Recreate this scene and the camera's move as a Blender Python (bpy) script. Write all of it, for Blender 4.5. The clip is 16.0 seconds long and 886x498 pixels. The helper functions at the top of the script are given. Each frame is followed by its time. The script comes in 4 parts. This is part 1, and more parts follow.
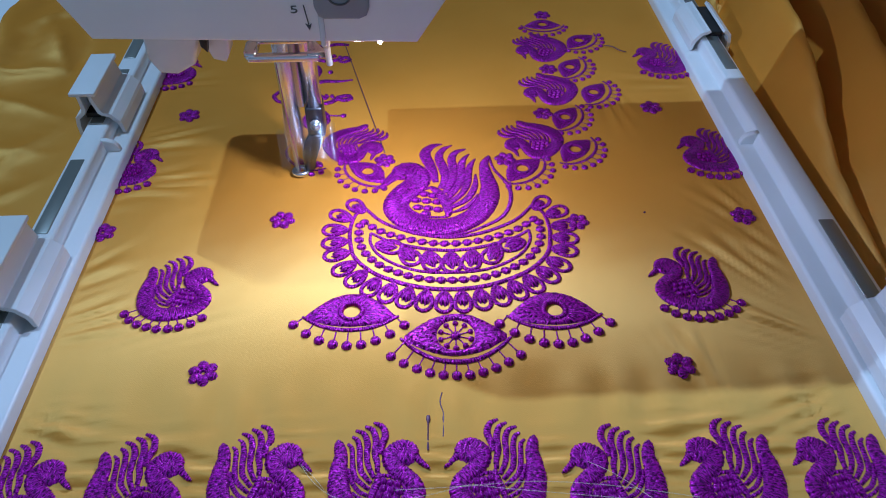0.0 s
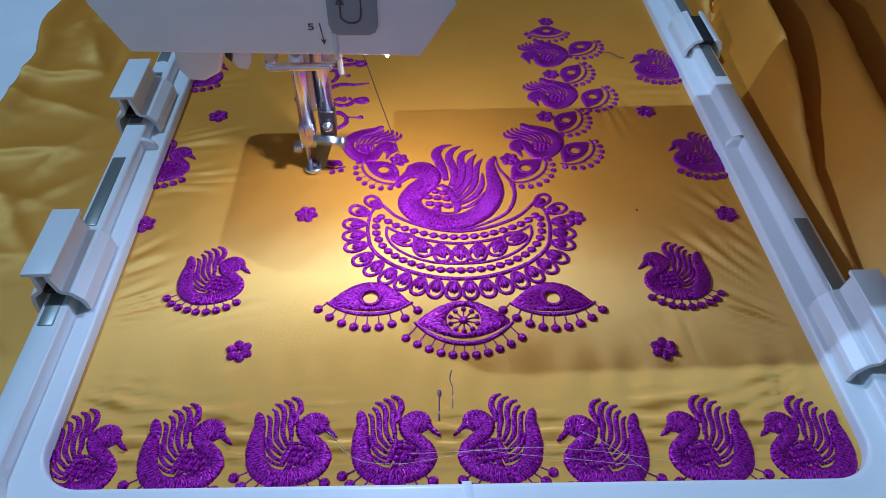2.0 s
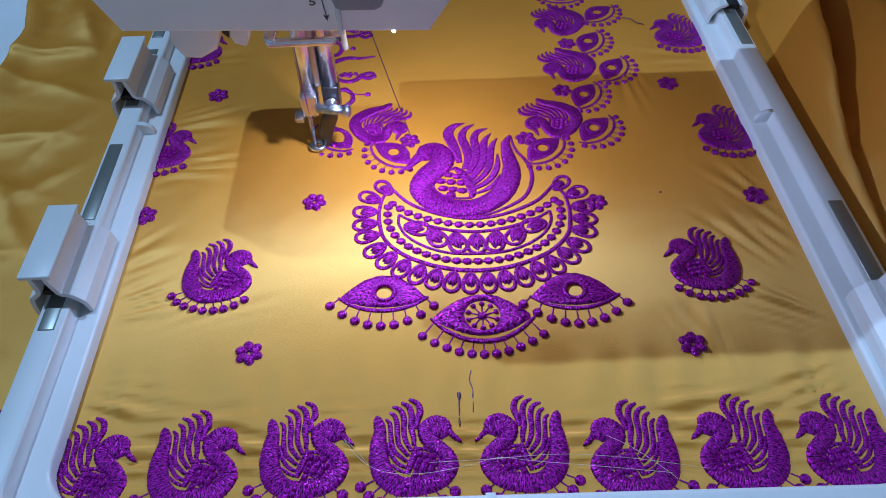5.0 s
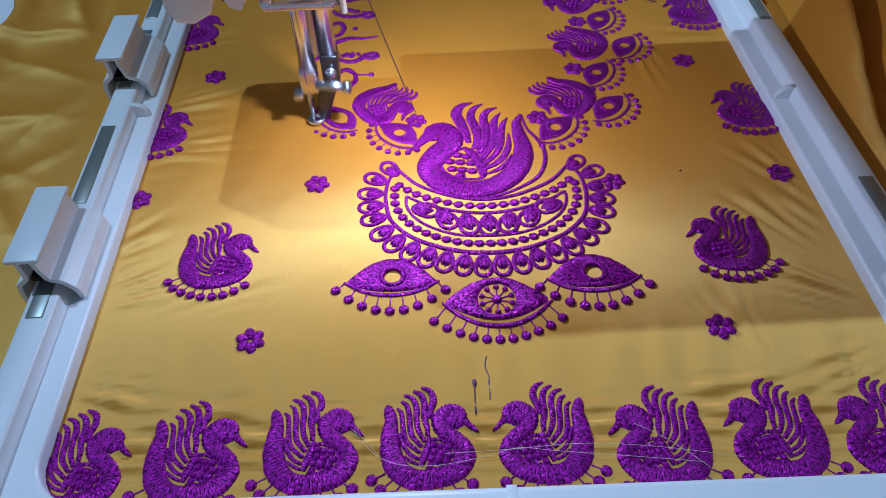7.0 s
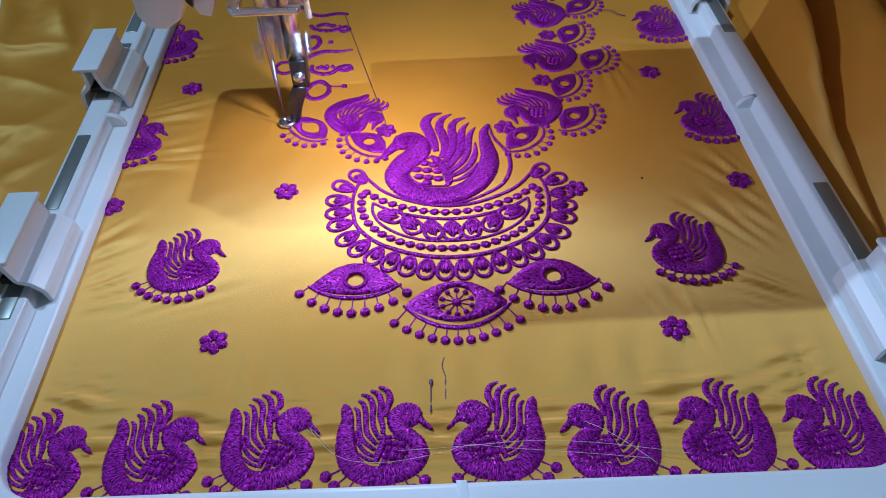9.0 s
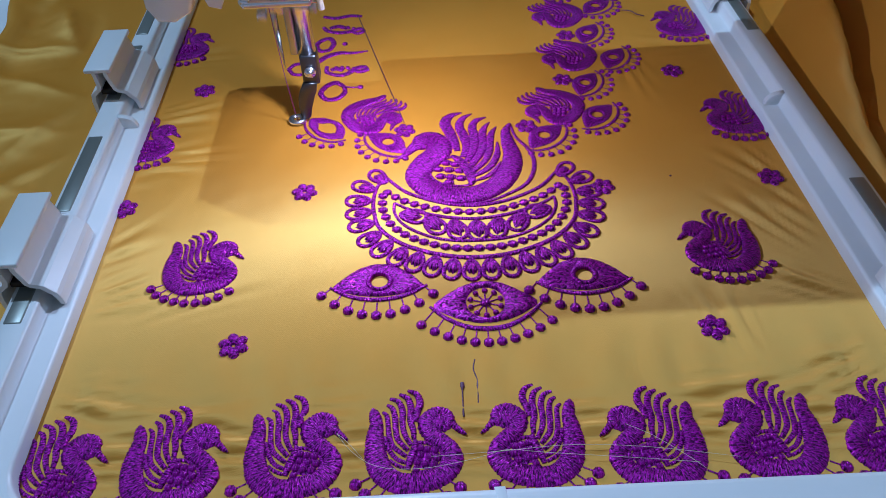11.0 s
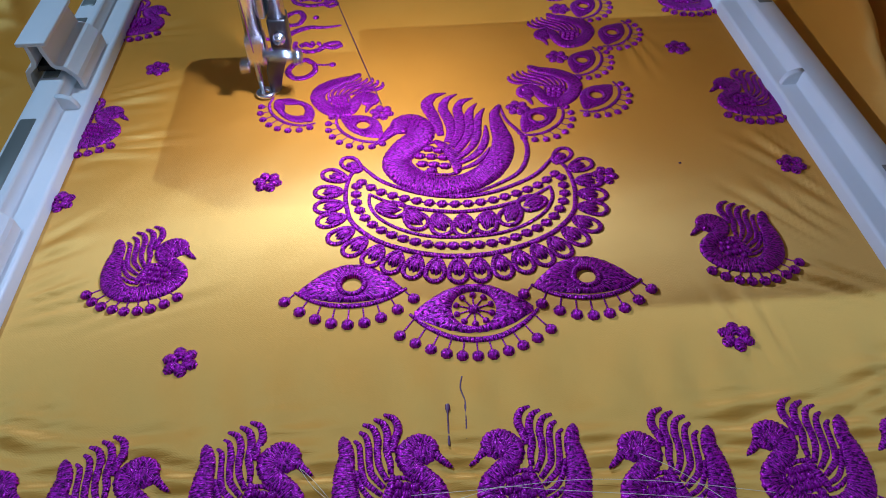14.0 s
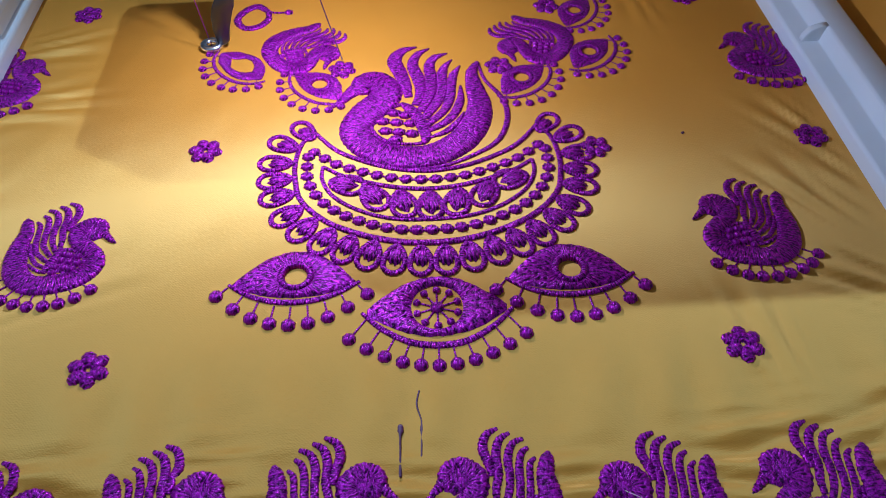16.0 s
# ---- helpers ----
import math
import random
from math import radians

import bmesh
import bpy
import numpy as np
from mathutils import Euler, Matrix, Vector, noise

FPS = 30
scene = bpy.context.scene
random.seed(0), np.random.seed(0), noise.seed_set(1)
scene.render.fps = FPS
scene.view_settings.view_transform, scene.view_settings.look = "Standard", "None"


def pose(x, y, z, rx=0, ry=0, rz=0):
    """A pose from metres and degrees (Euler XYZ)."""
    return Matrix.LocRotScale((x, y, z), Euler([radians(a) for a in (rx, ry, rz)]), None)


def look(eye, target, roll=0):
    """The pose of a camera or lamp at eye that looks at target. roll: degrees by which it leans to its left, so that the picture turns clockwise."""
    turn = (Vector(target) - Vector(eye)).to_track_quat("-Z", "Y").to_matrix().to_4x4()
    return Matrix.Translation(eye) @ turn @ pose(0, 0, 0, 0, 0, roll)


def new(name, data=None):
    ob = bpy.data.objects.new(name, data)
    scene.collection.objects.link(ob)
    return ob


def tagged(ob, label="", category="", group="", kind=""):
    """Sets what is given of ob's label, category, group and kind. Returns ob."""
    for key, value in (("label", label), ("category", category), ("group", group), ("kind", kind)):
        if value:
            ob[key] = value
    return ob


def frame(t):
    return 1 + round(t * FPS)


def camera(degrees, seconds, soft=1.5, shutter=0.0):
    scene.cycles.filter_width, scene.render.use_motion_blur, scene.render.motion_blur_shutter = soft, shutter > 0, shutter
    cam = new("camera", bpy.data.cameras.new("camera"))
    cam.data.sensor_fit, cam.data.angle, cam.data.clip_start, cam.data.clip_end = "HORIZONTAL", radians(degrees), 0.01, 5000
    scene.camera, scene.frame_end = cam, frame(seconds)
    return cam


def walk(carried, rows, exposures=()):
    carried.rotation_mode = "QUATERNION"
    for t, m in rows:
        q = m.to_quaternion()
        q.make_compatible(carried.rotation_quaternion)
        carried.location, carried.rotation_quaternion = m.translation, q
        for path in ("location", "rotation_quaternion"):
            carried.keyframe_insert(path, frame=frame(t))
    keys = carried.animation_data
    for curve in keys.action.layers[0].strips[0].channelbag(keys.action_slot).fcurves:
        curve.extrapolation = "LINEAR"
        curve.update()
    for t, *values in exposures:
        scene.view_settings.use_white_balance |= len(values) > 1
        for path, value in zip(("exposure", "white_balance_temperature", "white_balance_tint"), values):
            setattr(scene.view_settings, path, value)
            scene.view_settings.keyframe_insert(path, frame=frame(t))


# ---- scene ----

# metres are written through mm() where the small work is easier to read so
def mm(v):
    return v * 0.001


# ---------------------------------------------------------------- camera
cam = camera(62.21, 16.0, 0.9, 0.35)
PATH = [
    (0.0, -0.00750, -0.11041, 0.15597, 45.689, 0.134, -2.511),
    (0.5, -0.00739, -0.12545, 0.16279, 45.496, 0.084, -2.116),
    (1, -0.01080, -0.13282, 0.17085, 45.466, -0.055, -2.053),
    (1.5, -0.00986, -0.13122, 0.17282, 45.272, -0.122, -2.030),
    (2, -0.00669, -0.12651, 0.17293, 44.837, 0.005, -1.948),
    (2.5, -0.00640, -0.12580, 0.17310, 44.126, 0.182, -1.561),
    (3, -0.01029, -0.12546, 0.17160, 43.402, 0.128, -1.574),
    (3.5, -0.00915, -0.12599, 0.17464, 42.792, 0.230, -1.519),
    (3.7, -0.00787, -0.12433, 0.17410, 42.700, 0.280, -1.717),
    (5.8, -0.00916, -0.11146, 0.17195, 40.549, 1.148, -2.488),
    (6, -0.00825, -0.11284, 0.16998, 40.586, 1.230, -2.588),
    (6.5, -0.01045, -0.11957, 0.16383, 40.930, 1.198, -2.786),
    (7, -0.01108, -0.11429, 0.16031, 41.351, 1.025, -2.850),
    (7.5, -0.00325, -0.11532, 0.15569, 41.920, 0.791, -2.925),
    (8, 0.00013, -0.11575, 0.15477, 42.474, 0.727, -2.873),
    (8.5, 0.00318, -0.12277, 0.16103, 42.771, 0.801, -2.857),
    (9, 0.00077, -0.12483, 0.16068, 42.830, 1.146, -2.793),
    (9.5, -0.00242, -0.12621, 0.15886, 43.003, 1.353, -2.744),
    (9.7, -0.00278, -0.12569, 0.15928, 43.037, 1.434, -2.753),
    (11.8, -0.00577, -0.12486, 0.14589, 44.877, 1.273, -3.454),
    (12, -0.00492, -0.12316, 0.14490, 44.922, 1.256, -3.482),
    (12.5, -0.00677, -0.11743, 0.14220, 44.837, 1.072, -3.654),
    (13, -0.00681, -0.11443, 0.14008, 44.582, 1.008, -3.710),
    (13.5, -0.00539, -0.11085, 0.13760, 44.182, 0.844, -3.881),
    (14, -0.00503, -0.10942, 0.13436, 43.391, 0.569, -4.242),
    (14.5, -0.00080, -0.10612, 0.13137, 42.358, 0.377, -4.469),
    (15, 0.00133, -0.10440, 0.12699, 41.093, 0.127, -4.576),
    (15.5, 0.00445, -0.09656, 0.12354, 39.942, 0.057, -4.388),
    (16, 0.00373, -0.08658, 0.12048, 39.492, 0.053, -4.044),
]
walk(cam, [(t, pose(x, y, z, rx, ry, rz)) for t, x, y, z, rx, ry, rz in PATH],
     [(0.0, 0.0, 6500, 10), (6.2, 0.0, 6550, 10), (7.4, 0.0, 6950, 11), (16.0, 0.0, 6800, 11)])

# ---------------------------------------------------------------- light
world = bpy.data.worlds.new("room")
scene.world = world
world.use_nodes = True
bg = world.node_tree.nodes["Background"]
bg.inputs[0].default_value = (0.52, 0.72, 1.0, 1)
bg.inputs[1].default_value = 0.1
scene.view_settings.exposure = 0.0


def lamp(name, kind, m, power, colour, size=0.1, spread=180):
    data = bpy.data.lights.new(name, kind)
    data.energy, data.color = power, colour
    if kind == "AREA":
        data.shape, data.size, data.spread = "DISK", size, radians(spread)
    elif kind == "SPOT":
        data.shadow_soft_size, data.spot_size, data.spot_blend = size, radians(spread), 0.4
    ob = new(name, data)
    ob.matrix_world = m
    return ob


# a cool ceiling lamp, nearly overhead, a little behind the machine and to its left
lamp("ceiling_lamp", "AREA", look((-0.58, 0.29, 1.75), (0.05, 0.05, 0)), 21.2, (0.36, 0.62, 0.98), 0.022)
# the machine's own lamp under its head
lamp("sewing_light", "SPOT", look((-0.0165, 0.0655, 0.0585), (0.002, 0.050, 0.0)), 0.40, (0.54, 0.74, 1.22), 0.003, 172)

# ---------------------------------------------------------------- materials


def material(name, colour, rough=0.5, metal=0.0):
    m = bpy.data.materials.new(name)
    m.use_nodes = True
    n = m.node_tree.nodes
    b = n["Principled BSDF"]
    b.inputs["Base Color"].default_value = (*colour, 1)
    b.inputs["Roughness"].default_value = rough
    b.inputs["Metallic"].default_value = metal
    return m, m.node_tree, b


def node(tree, kind, **values):
    n = tree.nodes.new(kind)
    for key, v in values.items():
        n.inputs[key.replace("_", " ")].default_value = v
    return n


def tint(tree, fac, a, b, lo=0.3, hi=0.7):
    r = tree.nodes.new("ShaderNodeValToRGB")
    r.color_ramp.elements[0].position, r.color_ramp.elements[1].position = lo, hi
    r.color_ramp.elements[0].color, r.color_ramp.elements[1].color = (*a, 1), (*b, 1)
    tree.links.new(fac, r.inputs[0])
    return r.outputs[0]


def bump(tree, bsdf, height, strength, distance, before=None):
    b = node(tree, "ShaderNodeBump", Strength=strength, Distance=distance)
    tree.links.new(height, b.inputs["Height"])
    if before is not None:
        tree.links.new(before.outputs[0], b.inputs["Normal"])
    tree.links.new(b.outputs[0], bsdf.inputs["Normal"])
    return b


def satin(name, dark, light):
    m, t, b = material(name, light, 0.7)
    co = t.nodes.new("ShaderNodeTexCoord")
    big = node(t, "ShaderNodeTexNoise", Scale=22.0, Detail=4.0)
    t.links.new(co.outputs["Object"], big.inputs["Vector"])
    t.links.new(tint(t, big.outputs[0], dark, light), b.inputs["Base Color"])
    weave = node(t, "ShaderNodeTexNoise", Scale=1.0, Detail=2.0)
    mp = t.nodes.new("ShaderNodeMapping")
    mp.inputs["Scale"].default_value = (1500, 4200, 1500)
    t.links.new(co.outputs["Object"], mp.inputs[0])
    t.links.new(mp.outputs[0], weave.inputs["Vector"])
    crease = node(t, "ShaderNodeTexNoise", Scale=60.0, Detail=5.0, Distortion=0.6)
    t.links.new(co.outputs["Object"], crease.inputs["Vector"])
    twill = node(t, "ShaderNodeTexWave", Scale=1100.0, Distortion=1.5, Detail=1.0)
    twill.bands_direction = "DIAGONAL"
    t.links.new(co.outputs["Object"], twill.inputs["Vector"])
    # the long floats of a satin lean to one side
    geo, lean = t.nodes.new("ShaderNodeNewGeometry"), t.nodes.new("ShaderNodeVectorMath")
    lean.inputs[1].default_value = (-0.08, -0.14, 0)
    t.links.new(geo.outputs["Normal"], lean.inputs[0])
    unit_lean = t.nodes.new("ShaderNodeVectorMath")
    unit_lean.operation = "NORMALIZE"
    t.links.new(lean.outputs[0], unit_lean.inputs[0])
    zero = bump(t, b, twill.outputs["Fac"], 0.05, 0.00012, unit_lean)
    one = bump(t, b, crease.outputs[0], 0.035, 0.0012, zero)
    bump(t, b, weave.outputs[0], 0.2, 0.0002, one)
    tan = t.nodes.new("ShaderNodeTangent")
    tan.direction_type, tan.uv_map = "UV_MAP", "warp"
    t.links.new(tan.outputs[0], b.inputs["Tangent"])
    b.inputs["Anisotropic"].default_value = 0.95
    b.inputs["IOR"].default_value = 2.3
    b.inputs["Specular IOR Level"].default_value = 1.0
    b.inputs["Specular Tint"].default_value = (1.0, 0.72, 0.25, 1)
    return m


GOLD = satin("golden_satin", (0.62, 0.212, 0.022), (0.70, 0.252, 0.031))


def thread_material():
    """Satin stitches: fine strands lie across each band, so their gloss is drawn out along it."""
    m, t, b = material("purple_thread", (0.2, 0.008, 0.25), 0.3)
    uv = t.nodes.new("ShaderNodeUVMap")

    def strands(su, sv, detail, warp=0.4):
        mp = t.nodes.new("ShaderNodeMapping")
        mp.inputs["Scale"].default_value = (su, sv, 1)
        t.links.new(uv.outputs[0], mp.inputs[0])
        n = node(t, "ShaderNodeTexNoise", Scale=1.0, Detail=detail, Distortion=warp)
        n.noise_dimensions = "2D"
        t.links.new(mp.outputs[0], n.inputs["Vector"])
        return n.outputs[0]

    def blend(a, b, share):
        mix = t.nodes.new("ShaderNodeMath")
        mix.operation = "MULTIPLY_ADD"
        mix.inputs[1].default_value = share
        t.links.new(a, mix.inputs[0])
        part_b = t.nodes.new("ShaderNodeMath")
        part_b.operation = "MULTIPLY"
        part_b.inputs[1].default_value = 1 - share
        t.links.new(b, part_b.inputs[0])
        t.links.new(part_b.outputs[0], mix.inputs[2])
        return mix.outputs[0]

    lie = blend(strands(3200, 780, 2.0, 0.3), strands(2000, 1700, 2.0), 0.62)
    # near-black end paints the shade between strands, bright end their lit tops
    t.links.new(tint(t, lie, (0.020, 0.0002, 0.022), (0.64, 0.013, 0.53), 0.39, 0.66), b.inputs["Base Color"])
    bump(t, b, lie, 1.0, 0.0006)
    tan = t.nodes.new("ShaderNodeTangent")
    tan.direction_type = "UV_MAP"
    t.links.new(tan.outputs[0], b.inputs["Tangent"])
    b.inputs["Anisotropic"].default_value = 0.8
    b.inputs["Specular IOR Level"].default_value = 0.8
    b.inputs["Metallic"].default_value = 0.45
    b.inputs["Specular Tint"].default_value = (1.0, 0.3, 0.95, 1)
    return m


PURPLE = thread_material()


def plastic(name, colour, rough=0.38):
    m, t, b = material(name, colour, rough)
    co = t.nodes.new("ShaderNodeTexCoord")
    n = node(t, "ShaderNodeTexNoise", Scale=35.0, Detail=6.0)
    t.links.new(co.outputs["Object"], n.inputs["Vector"])
    t.links.new(tint(t, n.outputs[0], tuple(0.92 * c for c in colour), colour), b.inputs["Base Color"])
    fine = node(t, "ShaderNodeTexNoise", Scale=2500.0, Detail=2.0)
    t.links.new(co.outputs["Object"], fine.inputs["Vector"])
    bump(t, b, fine.outputs[0], 0.06, 0.0002)
    return m


WHITE = plastic("white_plastic", (0.74, 0.75, 0.76))
SHELL = plastic("machine_shell", (0.92, 0.88, 0.88), 0.45)
GREY = plastic("grey_plastic", (0.30, 0.31, 0.34), 0.4)
DARK = plastic("dark_print", (0.11, 0.10, 0.10), 0.5)
BLACK = plastic("black_gap", (0.015, 0.014, 0.015), 0.6)
TABLE = plastic("table_top", (0.76, 0.79, 0.82), 0.5)
CLEAR = plastic("milky_plastic", (0.80, 0.79, 0.80), 0.22)
CHROME, _t, _b = material("chrome", (0.70, 0.69, 0.75), 0.24, 1.0)
PALE, _t, _b = material("pale_steel", (0.42, 0.50, 0.56), 0.28, 1.0)
STEEL, _t, _b = material("brushed_steel", (0.40, 0.42, 0.43), 0.3, 1.0)
_co = _t.nodes.new("ShaderNodeTexCoord")
_n = node(_t, "ShaderNodeTexNoise", Scale=400.0, Detail=3.0)
_t.links.new(_co.outputs["Object"], _n.inputs["Vector"])
bump(_t, _b, _n.outputs[0], 0.1, 0.0002)
BLADE, _t, _b = material("dark_steel", (0.10, 0.10, 0.11), 0.36, 1.0)
STRIP, _t, _b = material("dull_steel", (0.24, 0.25, 0.23), 0.36, 0.55)
GLOW, _t, _b = material("lamp_glow", (1, 0.95, 0.85), 0.4)
_b.inputs["Emission Color"].default_value = (1.0, 0.95, 0.85, 1)
_b.inputs["Emission Strength"].default_value = 14.0
LOOSE, _t, _b = material("loose_thread", (0.75, 0.66, 0.45), 0.45)
BROWN, _t, _b = material("dark_thread", (0.09, 0.012, 0.06), 0.5)

# ---------------------------------------------------------------- mesh tools


def link(name, me, mats, parent=None, label="", m=None):
    ob = new(name, me)
    if parent is not None:
        ob.parent = parent
    if m is not None:
        ob.matrix_basis = m
    for x in mats:
        if x.name not in [s.name for s in me.materials]:
            me.materials.append(x)
    if label:
        tagged(ob, label)
    return ob


def part(name, bm, mat, parent=None, label="", m=None, smooth=True):
    me = bpy.data.meshes.new(name)
    bmesh.ops.recalc_face_normals(bm, faces=bm.faces)
    bm.to_mesh(me)
    bm.free()
    if smooth:
        me.shade_smooth()
    return link(name, me, [mat], parent, label, m)


def box(bm, x0, x1, y0, y1, z0, z1, bev=0.0, seg=2):
    """A box in millimetres with rounded edges."""
    r = bmesh.ops.create_cube(bm, size=1)
    for v in r["verts"]:
        v.co = Vector((mm((x0 + x1) / 2 + v.co.x * (x1 - x0)), mm((y0 + y1) / 2 + v.co.y * (y1 - y0)), mm((z0 + z1) / 2 + v.co.z * (z1 - z0))))
    if bev:
        es = list({e for v in r["verts"] for e in v.link_edges})
        bmesh.ops.bevel(bm, geom=es, offset=mm(bev), segments=seg, profile=0.5, affect="EDGES")


def prism(bm, pts, axis, a, b, bev=0.0, seg=2):
    """A closed outline (millimetres, two coordinates) drawn out along an axis from a to b."""
    def at(p, w):
        q = {"x": (w, p[0], p[1]), "y": (p[0], w, p[1]), "z": (p[0], p[1], w)}[axis]
        return bm.verts.new([mm(c) for c in q])
    low, high = [at(p, a) for p in pts], [at(p, b) for p in pts]
    n = len(pts)
    faces = [bm.faces.new(low), bm.faces.new(high)]
    faces += [bm.faces.new((low[i], low[(i + 1) % n], high[(i + 1) % n], high[i])) for i in range(n)]
    if bev:
        es = list({e for f in faces[:2] for e in f.edges})
        bmesh.ops.bevel(bm, geom=es, offset=mm(bev), segments=seg, profile=0.5, affect="EDGES")


def rod(bm, a, b, r, r2=None, seg=16):
    """A round bar between two points, in millimetres."""
    a, b = Vector(a), Vector(b)
    q = (b - a).to_track_quat("Z", "Y").to_matrix().to_4x4()
    bmesh.ops.create_cone(bm, cap_ends=True, segments=seg, radius1=mm(r), radius2=mm(r if r2 is None else r2), depth=mm((b - a).length),
                          matrix=Matrix.Translation((a + b) / 2 * 0.001) @ q)


def spline(pts, step=0.6, closed=False):
    """Points along a smooth curve through pts (any number of coordinates), about step apart."""
    p = np.array(pts, float)
    n = len(p)
    out = []
    for i in range(n if closed else n - 1):
        a, b, c, d = (p[(i + k) % n] for k in (-1, 0, 1, 2)) if closed else (p[max(i - 1, 0)], p[i], p[i + 1], p[min(i + 2, n - 1)])
        k = max(2, int(np.linalg.norm((c - b)[:2]) / step))
        for j in range(k):
            u = j / k
            out.append(0.5 * (2 * b + (c - a) * u + (2 * a - 5 * b + 4 * c - d) * u * u + (3 * b - a - 3 * c + d) * u ** 3))
    if not closed:
        out.append(p[-1])
    return np.array(out)


RNG = np.random.default_rng(7)
SECTION = np.array([-1.0, -0.88, -0.5, 0.0, 0.5, 0.88, 1.0])
DOME = np.array([0.0, 0.7, 0.96, 1.0, 0.96, 0.7, 0.0])


def ribbon(bm, pts, height=0.55, base=0.0, step=0.36, closed=False, ragged=0.07):
    """A raised satin-stitched band through rows of x, y, width, all in millimetres."""
    uv = bm.loops.layers.uv.verify()
    c = spline(pts, step, closed)
    xy, w = c[:, :2], np.maximum(c[:, 2], 0.32)
    n = len(xy)
    t = np.roll(xy, -1, 0) - np.roll(xy, 1, 0)
    if not closed:
        t[0], t[-1] = xy[1] - xy[0], xy[-1] - xy[-2]
    t /= np.linalg.norm(t, axis=1)[:, None] + 1e-9
    side = np.stack([-t[:, 1], t[:, 0]], 1)
    s = np.concatenate([[0], np.cumsum(np.linalg.norm(np.diff(xy, axis=0), axis=1))])
    rows = []
    for i in range(n):
        jag = min(0.09, 0.04 * w[i]) * (1 if i % 2 else -1)
        wl = w[i] / 2 + jag + min(1.0, 0.4 * w[i]) * RNG.uniform(-ragged, ragged)
        wr = w[i] / 2 + jag + min(1.0, 0.4 * w[i]) * RNG.uniform(-ragged, ragged)
        h = 0.72 * height * min(1.0, 0.45 + w[i] / 3.0)
        rows.append([bm.verts.new((mm(xy[i, 0] + side[i, 0] * k * (wr if k > 0 else wl)), mm(xy[i, 1] + side[i, 1] * k * (wr if k > 0 else wl)), mm(base + h * d)))
                     for k, d in zip(SECTION, DOME)])
    for i in range(n if closed else n - 1):
        j = (i + 1) % n
        for k in range(6):
            f = bm.faces.new((rows[i][k], rows[j][k], rows[j][k + 1], rows[i][k + 1]))
            sj = s[i] + np.linalg.norm(xy[j] - xy[i])
            for loop, (u, v) in zip(f.loops, ((s[i], k), (sj, k), (sj, k + 1), (s[i], k + 1))):
                loop[uv].uv = (mm(u), mm(SECTION[v] * w[i] / 2))
    if not closed:
        bm.faces.new(rows[0])
        bm.faces.new(rows[-1][::-1])


def pad(bm, x, y, rx, ry=None, turn=0, height=0.6, base=0.0, ragged=0.07, seg=18):
    """A small raised stitched dot or oval."""
    uv = bm.loops.layers.uv.verify()
    ry = rx if ry is None else ry
    ca, sa = math.cos(radians(turn)), math.sin(radians(turn))
    levels = ((1.0, 0.0), (0.9, 0.5), (0.6, 0.88), (0.25, 1.0))
    rings = []
    for k, h in levels:
        ring = []
        for i in range(seg):
            a = 2 * math.pi * i / seg
            q = k * (1 + (min(0.1, ragged) * (1 if i % 2 else -1) + RNG.uniform(-ragged, ragged) if k > 0.85 else 0))
            px, py = rx * q * math.cos(a), ry * q * math.sin(a)
            ring.append((bm.verts.new((mm(x + ca * px - sa * py), mm(y + sa * px + ca * py), mm(base + height * h))), px, py))
        rings.append(ring)
    def put(f, pts):
        for loop, (px, py) in zip(f.loops, pts):
            loop[uv].uv = (mm(px), mm(py))
    for a, b in zip(rings, rings[1:]):
        for i in range(seg):
            j = (i + 1) % seg
            q = (a[i], a[j], b[j], b[i])
            put(bm.faces.new([v for v, _, _ in q]), [(px, py) for _, px, py in q])
    put(bm.faces.new([v for v, _, _ in rings[-1]]), [(px, py) for _, px, py in rings[-1]])


def almond(bm, cx, cy, half, up, down, hx, hy, hr, height=0.6):
    """A filled eye shape with a round hole, stitched outward from the hole."""
    uv = bm.loops.layers.uv.verify()
    seg, levels = 56, 6
    def edge(a):
        dx, dy = math.cos(a), math.sin(a)
        lo, hi = 0.0, 3 * half
        for _ in range(26):
            mid = (lo + hi) / 2
            x, y = hx + dx * mid - cx, hy + dy * mid - cy
            u = min(1.0, abs(x) / half)
            inside = abs(x) < half and -down * (1 - u ** 2.0) < y < up * (1 - u ** 2.0)
            lo, hi = (mid, hi) if inside else (lo, mid)
        return lo
    rows = []
    for k in range(levels + 1):
        row = []
        for i in range(seg):
            a = 2 * math.pi * i / seg
            r1 = edge(a) * (1 + RNG.uniform(-0.02, 0.02))
            f = k / levels
            r = hr + (max(r1, hr + 0.15) - hr) * f
            z = height * (0.0 if k in (0, levels) else 0.8 if k in (1, levels - 1) else 1.0)
            row.append((bm.verts.new((mm(hx + r * math.cos(a)), mm(hy + r * math.sin(a)), mm(z))), a * 5, r))
        rows.append(row)
    for a, b in zip(rows, rows[1:]):
        for i in range(seg):
            j = (i + 1) % seg
            q = (a[i], a[j], b[j], b[i])
            f = bm.faces.new([v for v, _, _ in q])
            for loop, (v, u, r) in zip(f.loops, q):
                loop[uv].uv = (mm(u if v not in (a[j][0], b[j][0]) else (i + 1) * 2 * math.pi / seg * 5), mm(r))

